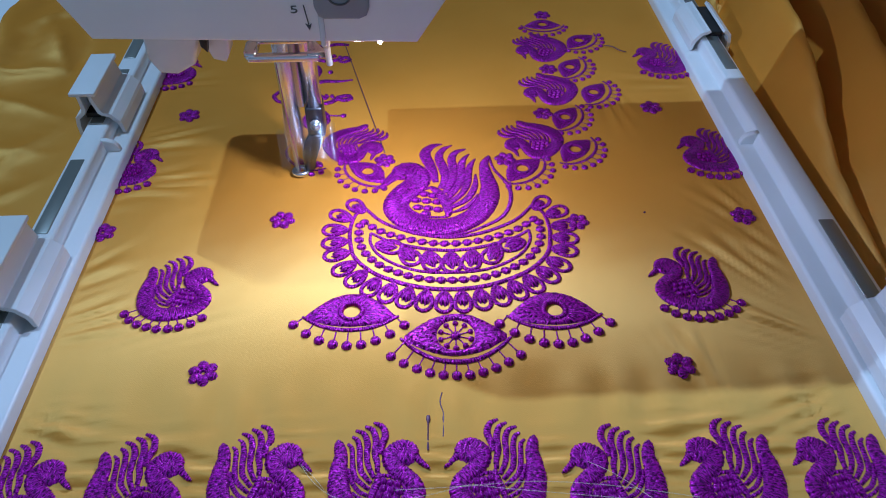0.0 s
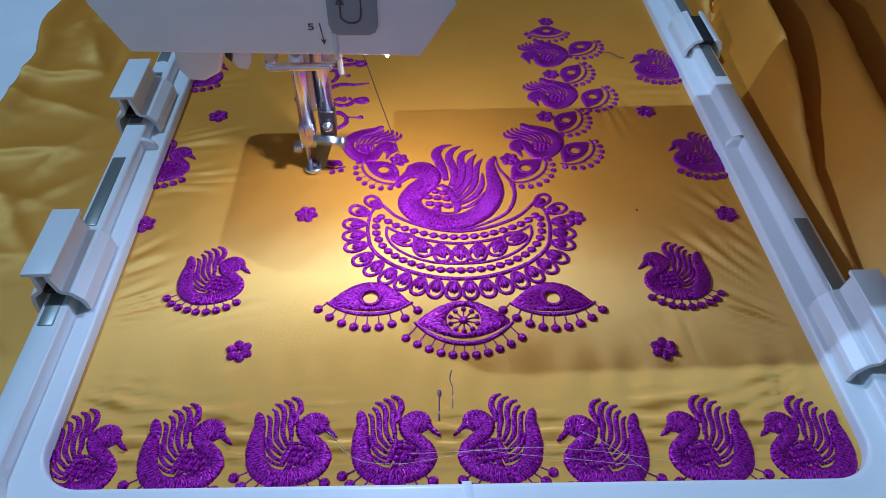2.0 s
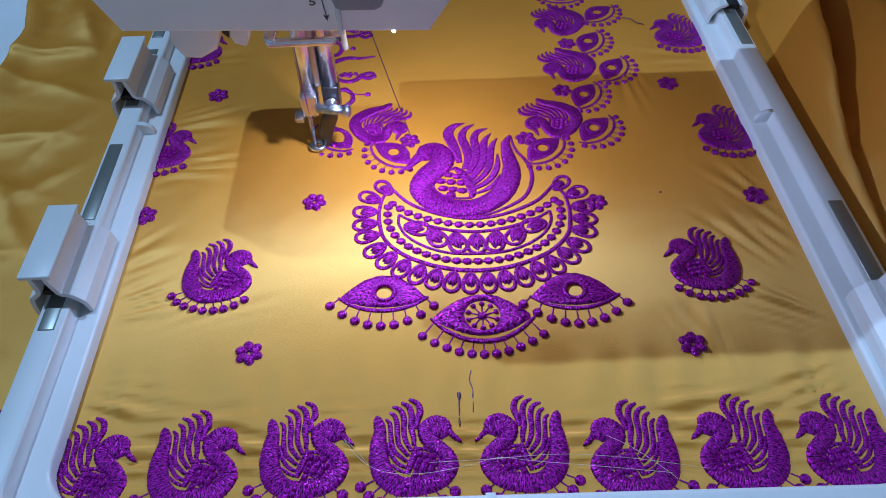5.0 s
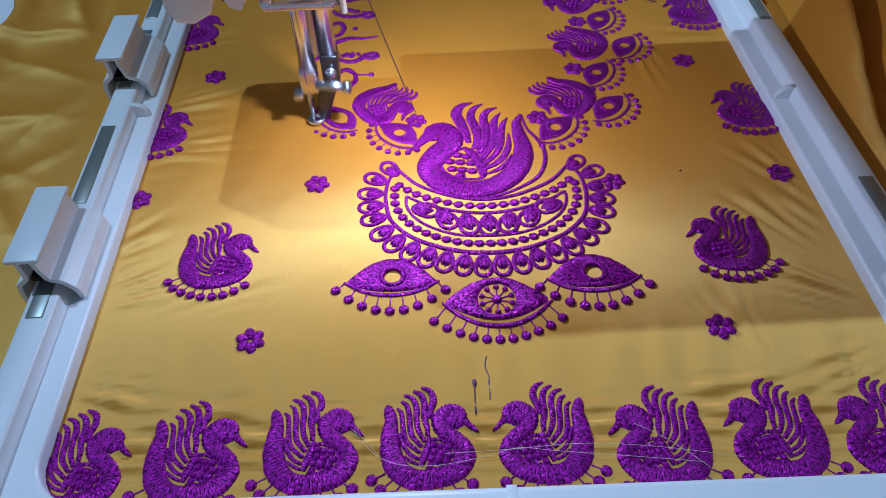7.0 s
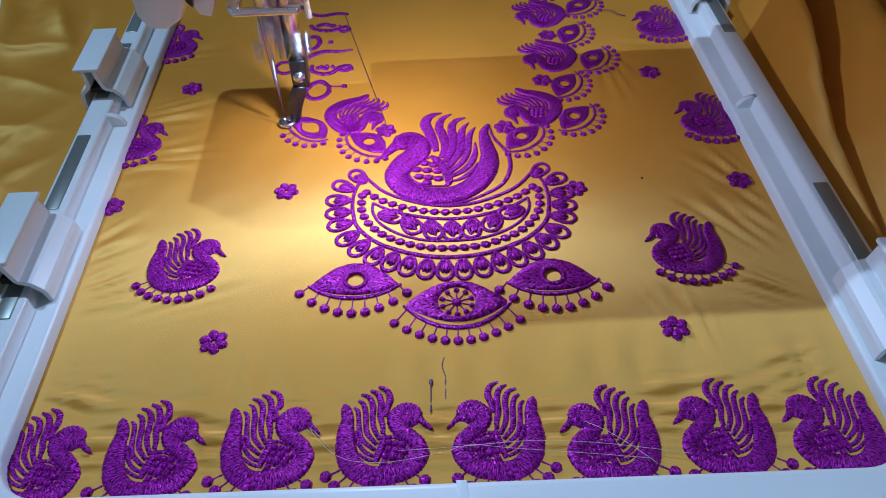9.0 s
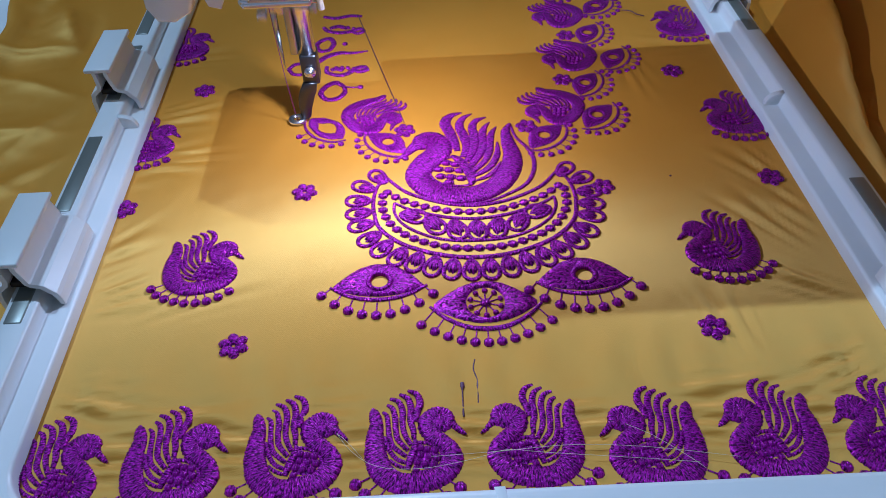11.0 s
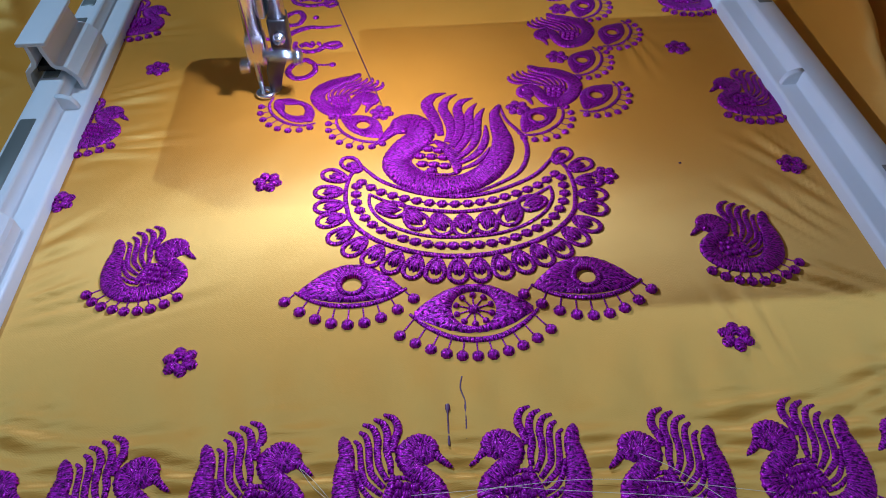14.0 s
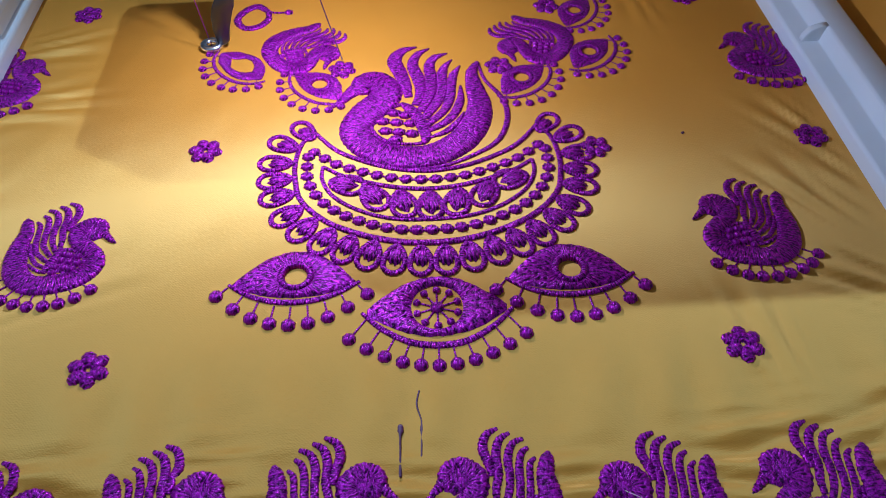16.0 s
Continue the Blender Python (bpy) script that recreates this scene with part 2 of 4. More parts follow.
# ---------------------------------------------------------------- table and room
bm = bmesh.new()
box(bm, -620, 620, -420, 620, -36, -1.2, 6, 3)
table = tagged(part("table", bm, TABLE), "white smooth sewing table under the hoop", "table")
for x in (-560, 560):
    for y in (-370, 570):
        bm = bmesh.new()
        box(bm, x - 25, x + 25, y - 25, y + 25, -750, -36, 3)
        part("table_leg", bm, WHITE, table)
bm = bmesh.new()
box(bm, -2300, 2300, -900, 2300, -800, -750)
tagged(part("floor", bm, plastic("floor_board", (0.32, 0.26, 0.2), 0.5), None, "", None, False), "plain brown floor under the table", "floor", kind="structure")
# unseen walls and ceiling added for bounce; south one near, to brighten the head
PAINT = plastic("wall_paint", (0.68, 0.66, 0.64), 0.8)
for name, x0, x1, y0, y1 in (("wall_north", -2300, 2300, 2200, 2300), ("bounce_wall_south", -2300, 2300, -900, -800), ("wall_west", -2300, -2200, -800, 2200), ("wall_east", 2200, 2300, -800, 2200)):
    bm = bmesh.new()
    box(bm, x0, x1, y0, y1, -750, 1900)
    tagged(part(name, bm, PAINT, None, "", None, False), "plain painted unseen wall added to bounce light", "wall", kind="structure")
bm = bmesh.new()
box(bm, -2300, 2300, -900, 2300, 1900, 2000)
tagged(part("ceiling", bm, PAINT, None, "", None, False), "plain painted unseen ceiling added to bounce light", "ceiling", kind="structure")

# ---------------------------------------------------------------- hoop
INNER, FAR, NEAR, MID = 105.3, 256.0, -42.0, 0.6
CARRIED = []


def hoop_ring(d, z):
    """One closed line of the hoop, d millimetres out from its inner edge."""
    hw, top, bot, r = INNER + d, FAR + d, NEAR - d * 1.9, 11.5 + 0.9 * d
    out = []
    for cx, cy, a0 in ((hw - r, top - r, 0), (-hw + r, top - r, 90), (-hw + r, bot + r, 180), (hw - r, bot + r, 270)):
        for k in range(11):
            a = radians(a0 + 9 * k)
            x, y = cx + r * math.cos(a), cy + r * math.sin(a)
            out.append((MID + x * (1 - 0.011 * (y + 40) / 296), y - (0.018 * x if y < 0 else 0) * min(1, -y / 30), z))
    return out


def hoop_mesh():
    bm = bmesh.new()
    section = ((0, 0.1), (0, 3.2), (0.25, 4.0), (0.9, 4.5), (5.7, 4.5), (6.3, 4.9), (6.7, 8.3), (7.0, 8.9), (7.6, 9.2), (13.8, 9.2), (14.4, 8.9), (14.8, 8.2), (15.0, 0.1))
    rings = [[bm.verts.new([mm(c) for c in p]) for p in hoop_ring(d, z)] for d, z in section]
    n = len(rings[0])
    for a, b in zip(rings, rings[1:] + rings[:1]):
        for i in range(n):
            bm.faces.new((a[i], a[(i + 1) % n], b[(i + 1) % n], b[i]))
    return bm


hoop = tagged(part("embroidery_hoop", hoop_mesh(), WHITE), "large white plastic embroidery hoop holding the golden satin", "hoop")
CARRIED.append(hoop)
hoop.modifiers.new("edges", "EDGE_SPLIT").split_angle = radians(50)


def plate(side, y0, y1):
    bm = bmesh.new()
    x0, x1 = sorted((MID + side * (INNER + 8.3), MID + side * (INNER + 13.1)))
    box(bm, x0, x1, y0, y1, 8.2, 9.45, 0.5, 2)
    part("steel_strip", bm, STRIP, hoop, "inset steel strip")


for side, y0, y1 in ((-1, 7, 41), (-1, 48.5, 84.5), (-1, 105, 141), (-1, 149, 184), (1, 9, 44.5), (1, 130, 164), (1, 172, 206)):
    plate(side, y0, y1)
for side, y in ((-1, 95.7), (1, 89.6)):
    bm = bmesh.new()
    pts = [(0, 4.3), (-5.9, 4.3), (-5.5, 6.2), (-4.4, 7.9), (-2, 8.9), (0, 9.1)]
    prism(bm, [(MID + side * (INNER + 6.8 + px), pz) for px, pz in pts], "y", y - 1.0, y + 1.0, 0.25)
    part("stop_tab", bm, WHITE, hoop)
bm = bmesh.new()
prism(bm, [(1.0, -42.0), (3.4, -42.0), (6.0, -64.0), (5.0, -64.0)], "z", 4.3, 4.75, 0.15)
part("centre_mark", bm, WHITE, hoop, "raised centre mark")


def strip(path, th):
    """A bent sheet seen end on: the outline of a path with a thickness."""
    p = np.array(path, float)
    t = np.gradient(p, axis=0)
    t /= np.linalg.norm(t, axis=1)[:, None]
    nrm = np.stack([-t[:, 1], t[:, 0]], 1) * th / 2
    return [tuple(v) for v in p + nrm] + [tuple(v) for v in (p - nrm)[::-1]]


def clamp(side, y0, y1, grip=True):
    c = MID + side * (INNER + 12.2)
    ob = new("hoop_clamp")
    ob.location = (mm(c), mm((y0 + y1) / 2), mm(9.2))
    h = (y1 - y0) / 2
    bm = bmesh.new()
    inner = [(-2.2, 10.6), (-2.3, 8.6), (-3.5, 3.8), (-4.2, 3.1), (-6.2, 2.9), (-7.0, 2.5), (-9.2, -0.2), (-9.6, -1.2), (-9.9, -4.4)]
    if not grip:
        inner = inner[2:]
    prism(bm, [(-side * x, z) for x, z in strip([(-x, z) for x, z in inner], 1.25)], "y", -h, h, 0.2)
    part("inner_leg", bm, WHITE, ob, "", None, False)
    bm = bmesh.new()
    outer = [(1.8, 10.6), (1.5, 8.5), (1.3, 5.0), (1.9, 3.6), (3.2, 3.0), (4.6, 1.8), (5.2, -1.0), (5.3, -5.0), (4.3, -6.2)]
    if not grip:
        outer = outer[3:]
    prism(bm, [(side * x, z) for x, z in strip(outer, 1.2)], "y", -h, h, 0.2)
    part("outer_leg", bm, WHITE, ob, "", None, False)
    if grip:
        bm = bmesh.new()
        box(bm, -4.4, 4.4, -h - 0.3, h + 0.3, 10.4, 11.8, 0.35, 2)
        part("grip", bm, WHITE, ob)
    bm = bmesh.new()
    box(bm, -2.6, 2.6, -h + 2.5, h - 1.5, 0.4, 2.4, 0.3, 2)
    part("magnet", bm, BLACK, ob, "black magnet bar")
    CARRIED.append(ob)
    return tagged(ob, "white plastic spring clamp on the hoop rail", "clamp", "clamps on the hoop")


for side, y0, y1, grip in ((-1, 16.6, 43.6, True), (-1, 105.6, 131.8, True), (1, -16.5, 10, True), (1, 152.5, 178.5, False)):
    clamp(side, y0, y1, grip)

# ---------------------------------------------------------------- cloth


def smooth(a, b, x):
    u = np.clip((x - a) / (b - a), 0, 1)
    return u * u * (3 - 2 * u)


def wave(x, y, seed, scale, octaves=3):
    out = np.zeros_like(x)
    for k in range(octaves):
        f = 2.0 ** k / scale
        r = np.random.default_rng(seed + k)
        for _ in range(6):
            a, ph = r.uniform(0, 2 * math.pi), r.uniform(0, 6.28)
            q = r.uniform(0.7, 1.4) * f * 6.28
            out += np.sin((x * math.cos(a) + y * math.sin(a)) * q + ph) / 6 / 1.7 ** k
    return out


PUCKERS = [(-100, 78, 200), (-98, 44, 215), (-66, 25, 205), (92, 70, 300), (99, 49, 300), (84, 45, 305), (70, 112, 95), (66, 12, 280), (-58, -22, 170), (-30, -20, 175), (-86, 108, 195), (-82, 84, 185), (-88, 26, 200), (-90, 148, 190), (86, 140, 350), (84, 18, 330), (-86, -14, 165), (82, -18, 20), (54, -20, 10)]

# where the stitching stiffens the cloth and keeps it flat: centre and radius
STIFF = [(-75.5, 30, 16), (74.6, 26, 16), (-106, 90, 16), (99.4, 86, 16), (-105.8, 152, 16), (97.6, 148, 16), (5, 75, 28), (5, 48, 32), (-16, 40, 20), (26, 40, 20), (-24, 18, 17), (33, 17, 17), (5, 10, 17),
         (40, 96, 20), (50, 128, 20), (54, 165, 22), (-32, 96, 20), (-62, 3, 5), (63, 0, 5), (-48, 62, 5), (99, 56, 5), (-103, 59, 5), (-90, 122, 5), (84, 117, 5)]
STIFF += [(x, -31, 11.0) for x in (-99, -72, -44, -16, 13, 40, 67, 93)]
# folds in the slack cloth: place, direction, length, width, height
CREASES = [(-150, 172, 118, 17, 9, 12), (-140, 158, 100, 16, 5, -9), (-160, 150, 20, 18, 7, 5), (-152, 128, 165, 22, 6, 5), (-140, 100, 75, 26, 5, 6), (-152, 98, 12, 20, 8, 5),
           (-158, 74, 170, 20, 8, 5), (-146, 60, 130, 22, 7, 6), (-136, 78, 62, 26, 4, 5), (-158, 40, 15, 22, 7, 5), (-145, 12, 160, 24, 7, 6), (-160, -14, 10, 24, 8, 5), (-155, 195, 70, 25, 6, 7)]


def cloth_height(x, y):
    z = 0.19 * wave(x, y, 3, 46, 3)
    for px, py, ang in PUCKERS:
        a = radians(ang)
        u = (x - px) * math.cos(a) + (y - py) * math.sin(a)
        v = -(x - px) * math.sin(a) + (y - py) * math.cos(a)
        z = z + 0.75 * np.exp(-((u - 8) / 12) ** 2 - (v / 6.5) ** 2) * np.sin(v * 1.05 + 1.3 * np.sin(v * 0.41 + px) + 0.035 * u * v)
    z = z + 0.5 * np.sin(x * 0.46 + 1.1 * np.sin(x * 0.13)) * np.exp(-((y + 10) / 8) ** 2)
    z = z + 0.95 * np.exp(-((y + 27) / 7) ** 2) * np.exp(-((np.mod(x + 15.7, 27.4) - 13.7) / 6.0) ** 2) * np.sin(y * 1.2 + 0.08 * x + 0.9 * np.sin(x * 0.13))
    for px, py, r in STIFF:
        z = z * (1 - 0.93 * np.exp(-(((x - px) ** 2 + (y - py) ** 2) / r ** 2) ** 2))
    inside = 1 - smooth(98, 106, np.abs(x))
    z = z * inside
    out_l, out_r = smooth(122, 150, -x), smooth(121, 136, x)
    xl = x + 10 * wave(x, y, 21, 160, 1)
    zl = 5.0 + 4.0 * wave(x, y, 31, 130, 1) + 3.0 * np.abs(wave(x, y, 33, 110, 1)) + 0.45 * wave(x, y, 57, 14, 3)
    for px, py, ang, ln, wd, h in CREASES:
        a = radians(ang)
        du = (x - px) * math.cos(a) + (y - py) * math.sin(a)
        dv = -(x - px) * math.sin(a) + (y - py) * math.cos(a) + 2.5 * np.sin(du / 11.0)
        zl = zl + h * np.exp(-(du / ln) ** 2) * np.exp(-np.abs(dv) / np.where(dv > 0, wd, wd * 0.35))
    zl = 0.45 * zl + 5.0 * np.exp(-((x + 170) / 5.0) ** 2) - 5.0 * smooth(171, 176, -x)
    u = x - 0.16 * (y - 80) + 7 * np.sin(y / 75.0) + 4 * wave(x, y, 41, 130, 1)
    v = (u - 119) / 20.5
    fold = np.clip(1 - np.abs(2 * (v - np.floor(v)) ** 1.5 - 1) ** 2.4, 0, 1) ** 0.75
    zr = fold * (25 + 0.28 * np.maximum(u - 124, 0)) + 1.4 * wave(x, y, 61, 45, 2) + 1
    zr = zr + 12 * smooth(150, 260, x)
    z = z + out_l * zl + out_r * zr
    front = smooth(74, 100, -y) * (np.abs(x) < 400)
    return z * (1 - front) + front * (2 + 2 * wave(x, y, 71, 60, 2)) + 0.0


def cloth_mesh():
    xs = np.concatenate([np.arange(-176, -124, 1.6), np.arange(-124, 124, 1.25), np.arange(124, 300, 2.2)])
    ys = np.concatenate([np.arange(-120, -60, 3), np.arange(-60, 230, 1.5), np.arange(230, 330, 3)])
    gx, gy = np.meshgrid(xs, ys)
    z = cloth_height(gx, gy)
    hem = smooth(140, 176, -gx)
    px = gx - hem * (3.0 * np.sin(gy / 17.0 + 2.2) + 1.2 * np.sin(gy / 7.0) + 5)
    co = np.stack([px, gy, z], -1).reshape(-1, 3) * 0.001
    ny, nx = gx.shape
    idx = np.arange(nx * ny).reshape(ny, nx)
    quads = np.stack([idx[:-1, :-1], idx[:-1, 1:], idx[1:, 1:], idx[1:, :-1]], -1).reshape(-1, 4)
    me = bpy.data.meshes.new("embroidered_fabric")
    me.from_pydata(co.tolist(), [], quads.tolist())
    me.shade_smooth()
    layer = me.uv_layers.new(name="warp")
    at = np.empty(len(me.loops), dtype=np.int32)
    me.loops.foreach_get("vertex_index", at)
    layer.data.foreach_set("uv", (co[at][:, :2] * 3.0).astype(np.float32).ravel())
    return me


fabric = tagged(link("embroidered_fabric", cloth_mesh(), [GOLD]), "golden satin blouse fabric stretched in the hoop, embroidered in purple", "fabric")
CARRIED.append(fabric)

# ---------------------------------------------------------------- machine
machine = tagged(new("embroidery_machine"), "white embroidery machine head stitching with purple thread", "sewing machine")
machine.location = (mm(-47.3), mm(88), 0)

bm = bmesh.new()
prism(bm, [(-42.6, 63.2), (40.6, 60.2), (51, 76), (54, 120), (54, 196), (-66, 196), (-60, 110), (-49.6, 78)], "y", -23, 30, 0.9, 3)
part("head", bm, SHELL, machine)
bm = bmesh.new()
prism(bm, [(53, 84), (420, 84), (420, 200), (53, 200)], "y", -8, 46, 6, 4)
# unseen blocks behind, added to draw out the arm's shadow on the cloth
prism(bm, [(2, 84), (60, 84), (60, 190), (2, 190)], "y", 30, 46, 2, 3)
prism(bm, [(158, 96), (420, 96), (420, 196), (158, 196)], "y", 40, 128, 6, 4)
part("arm", bm, SHELL, machine)
# unseen slab added to cast the front edge of the shadow on the cloth
bm = bmesh.new()
prism(bm, [(-14, 150), (420, 150), (420, 205), (-14, 205)], "y", -60, 40, 8, 4)
part("shadow_panel", bm, SHELL, machine)
bm = bmesh.new()
prism(bm, [(360, -3), (430, -3), (430, 200), (360, 200)], "y", -20, 90, 8, 4)
part("column", bm, SHELL, machine)

# threading panel with its printed arrows
bm = bmesh.new()
prism(bm, [(15.0, 71.4), (15.8, 69.0), (17.2, 68.2), (26.2, 68.0), (28.0, 68.8), (28.8, 70.8), (29.4, 120), (15.0, 120)], "y", -24.6, -22.5, 0.6, 2)
panel = part("thread_panel", bm, GREY, machine, "dark grey threading panel")


def tube(bm, pts, r, seg=8, step=0.6):
    c = spline(pts, step)
    rings = []
    for i, p in enumerate(c):
        t = Vector(c[min(i + 1, len(c) - 1)] - c[max(i - 1, 0)]).normalized()
        q = t.to_track_quat("Z", "Y")
        rings.append([bm.verts.new((Vector(p) + q @ Vector((r * math.cos(2 * math.pi * k / seg), r * math.sin(2 * math.pi * k / seg), 0))) * 0.001) for k in range(seg)])
    for a, b in zip(rings, rings[1:]):
        for k in range(seg):
            bm.faces.new((a[k], a[(k + 1) % seg], b[(k + 1) % seg], b[k]))
    bm.faces.new(rings[0][::-1])
    bm.faces.new(rings[-1])


bm = bmesh.new()
tube(bm, [(18.7, -24.7, 90), (18.7, -24.7, 76), (18.9, -24.7, 73.6), (20.7, -24.7, 72.2), (23.1, -24.7, 72.4), (24.3, -24.7, 74.2), (24.4, -24.7, 79), (24.4, -24.7, 92)], 0.28)
prism(bm, [(17.5, 77.6), (19.9, 77.6), (18.7, 80.6)], "y", -24.85, -24.5)
part("loop_arrow", bm, DARK, panel, "black printed loop arrow")
bm = bmesh.new()
prism(bm, [(12.2, 71.4), (12.45, 71.4), (13.15, 66.2), (12.9, 66.2)], "y", -23.2, -22.9)
prism(bm, [(12.2, 66.5), (13.05, 66.0), (13.8, 66.5), (13.1, 64.6)], "y", -23.2, -22.9)
part("arrow", bm, DARK, machine, "black printed arrow")
txt = bpy.data.curves.new("number", "FONT")
txt.body, txt.size, txt.extrude = "5", mm(3.0), mm(0.1)
txt.materials.append(DARK)
number = new("number", txt)
number.parent = machine
number.matrix_basis = pose(mm(8.7), mm(-23.1), mm(69.4), 90, 0, 0) @ Matrix.Diagonal((1.5, 0.95, 1, 1))

# lamp in the lower edge of the head
bm = bmesh.new()
box(bm, 24, 37.5, -21.5, -12, 60.25, 60.8, 0.1)
bmesh.ops.create_uvsphere(bm, u_segments=12, v_segments=8, radius=mm(0.6), matrix=Matrix.Translation((mm(30.8), mm(-22.4), mm(60.5))))
part("lamp_lens", bm, GLOW, machine, "glowing white lamp lens")

# needle threader housing at the left
bm = bmesh.new()
prism(bm, [(-36.5, 61), (-37, 47.5), (-34.5, 43), (-29.5, 42.5), (-24, 45.5), (-21, 54), (-20, 61)], "y", -6, 6, 1.2, 3)
part("threader_guard", bm, CLEAR, machine, "milky plastic guard")
bm = bmesh.new()
prism(bm, [(-21.4, 61), (-21, 52), (-19, 46), (-15.4, 45), (-13.8, 48), (-13.5, 61)], "y", -4, 3, 0.9, 3)
part("threader_arm", bm, CLEAR, machine, "milky plastic threader arm")
bm = bmesh.new()
prism(bm, [(-20.6, 62), (-20.8, 52), (-19.2, 50), (-18.2, 55), (-18.0, 62)], "y", -7, -4.5, 0.3)
part("threader_hook", bm, BLACK, machine)

# slotted chrome plate round the needle bar
bm = bmesh.new()
box(bm, -8.2, 12.4, -8.4, -5.8, 46.9, 49.3, 0.8, 3)
box(bm, -8.0, 10.0, -1.6, 0.2, 49.0, 50.8, 0.6, 3)
prism(bm, [(-9.2, -6.4), (-8.2, -8.2), (-5.6, -8.2), (-5.6, 0.1), (-8.0, 0.1), (-9.2, -1.4)], "z", 47.4, 50.4, 0.7, 3)
prism(bm, [(9.0, -8.2), (14.6, -7.6), (10.4, 0.1), (8.4, 0.1)], "z", 47.4, 50.2, 0.7, 3)
part("thread_guide", bm, CHROME, machine, "polished chrome guide plate")
bm = bmesh.new()
box(bm, 15.6, 17.0, -24.0, -22.7, 60.2, 68.8, 0.4, 2)
part("thread_channel", bm, CLEAR, machine, "milky thread channel")
bm = bmesh.new()
tube(bm, [(16.4, -18, 60), (15.8, -14, 56), (15.0, -9, 52), (15.2, -8, 46)], 1.0, 8)
part("thread_wire", bm, CLEAR, machine, "milky thread guide")

# presser bar and embroidery foot
bm = bmesh.new()
rod(bm, (6.7, 4, 24), (6.7, 4, 75), 3.0)
part("presser_bar", bm, CHROME, machine, "chrome presser bar")
bm = bmesh.new()
box(bm, 1.9, 4.3, 0.4, 3.6, 26.0, 70, 0.5, 2)
part("threader_shaft", bm, STEEL, machine, "flat steel threader shaft")
bm = bmesh.new()
box(bm, 4.2, 9.8, 0.6, 7.4, 14.5, 25.5, 0.7, 2)
foot = part("embroidery_foot", bm, BLADE, machine, "polished steel embroidery foot")
bm = bmesh.new()
rod(bm, (7.2, -1.0, 20), (7.2, 0.6, 20), 1.9)
rod(bm, (7.2, -1.6, 20), (7.2, -0.9, 20), 1.1)
part("foot_screw", bm, CHROME, foot, "chrome screw")
bm = bmesh.new()
prism(bm, [(4.2, 15.5), (8.8, 15.5), (8.2, 12.2), (6.6, 9.5), (5.8, 6), (5.0, 2.2), (3.8, 1.0), (1.6, 1.0), (1.4, 6), (1.6, 9.5), (2.6, 12.5)], "y", -0.2, 1.8, 0.4, 2)
part("foot_blade", bm, BLADE, foot, "dark steel blade")
bm = bmesh.new()
n = 28
rings = []
for k in range(10):
    b = 2 * math.pi * k / 10
    rr, zz = 1.95 + 0.95 * math.cos(b), 1.25 + 0.85 * math.sin(b)
    rings.append([bm.verts.new((mm(rr * math.cos(2 * math.pi * i / n) * 1.12), mm(rr * math.sin(2 * math.pi * i / n)), mm(zz))) for i in range(n)])
for a, b in zip(rings, rings[1:] + rings[:1]):
    for i in range(n):
        bm.faces.new((a[i], a[(i + 1) % n], b[(i + 1) % n], b[i]))
part("foot_ring", bm, CHROME, foot, "round chrome foot ring")

# needle bar, which goes up and down
bm = bmesh.new()
rod(bm, (0.0, 1.2, 18), (0.0, 1.2, 66), 2.7)
needle_bar = part("needle_bar", bm, CHROME, machine, "chrome needle bar")
bm = bmesh.new()
box(bm, -3.0, 2.8, -2.2, 4.2, 11.5, 20.0, 0.8, 3)
box(bm, -5.6, -2.6, -3.4, 0.6, 10.2, 12.0, 0.4)
part("needle_clamp", bm, CHROME, needle_bar, "chrome needle clamp")
bm = bmesh.new()
rod(bm, (2.2, -2.0, 15.0), (11.6, -4.0, 15.0), 1.45)
rod(bm, (11.4, -4.0, 15.0), (13.4, -4.4, 15.0), 1.95)
part("clamp_screw", bm, PALE, needle_bar, "pale steel clamp screw")
bm = bmesh.new()
rod(bm, (-1.0, 0.6, 4), (-1.0, 0.6, 14), 0.9, 1.0, 10)
rod(bm, (-0.6, 0.3, -9), (-1.0, 0.6, 4), 0.15, 0.85, 10)
part("needle", bm, STEEL, needle_bar, "steel needle")
bm = bmesh.new()
tube(bm, [(0.2, -0.6, 0.5), (-0.8, -2.4, 20), (-1.0, -4.6, 46)], 0.11, 6, 3)
part("upper_thread", bm, PURPLE, machine, "taut purple thread")

# ---------------------------------------------------------------- embroidery


def unit(name, build, *args):
    """A shared mesh of stitches."""
    bm = bmesh.new()
    build(bm, *args)
    me = bpy.data.meshes.new(name)
    bmesh.ops.recalc_face_normals(bm, faces=bm.faces)
    bm.to_mesh(me)
    bm.free()
    me.shade_smooth()
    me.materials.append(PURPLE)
    return me


def stitched(name, me, parent, m=None, label=""):
    return link(name, me, [], parent, label, m)


def place(x, y, turn=0, scale=1.0, flip=False, z=0.06):
    return pose(mm(x), mm(y), mm(z), 0, 0, turn) @ Matrix.Diagonal((-scale if flip else scale, scale, scale, 1))


# small swan, beak to the right: one band runs from the nape over chest and belly to the tail
def swan_body(bm):
    ribbon(bm, [(6.0, 8.3, 3.2), (4.1, 7.2, 3.8), (3.5, 5.2, 3.7), (4.9, 3.0, 3.9), (7.4, 1.0, 3.7), (9.2, -1.2, 3.9), (9.0, -4.0, 4.5), (6.4, -6.6, 4.8), (2.0, -8.0, 4.6), (-2.8, -7.7, 4.9), (-6.1, -5.2, 5.2), (-7.5, -1.2, 5.0), (-7.8, 3.0, 4.0), (-7.5, 6.2, 3.1), (-7.9, 8.4, 2.7), (-8.2, 9.5, 2.0), (-8.4, 10.3, 0.7)], 0.95, ragged=0.07)


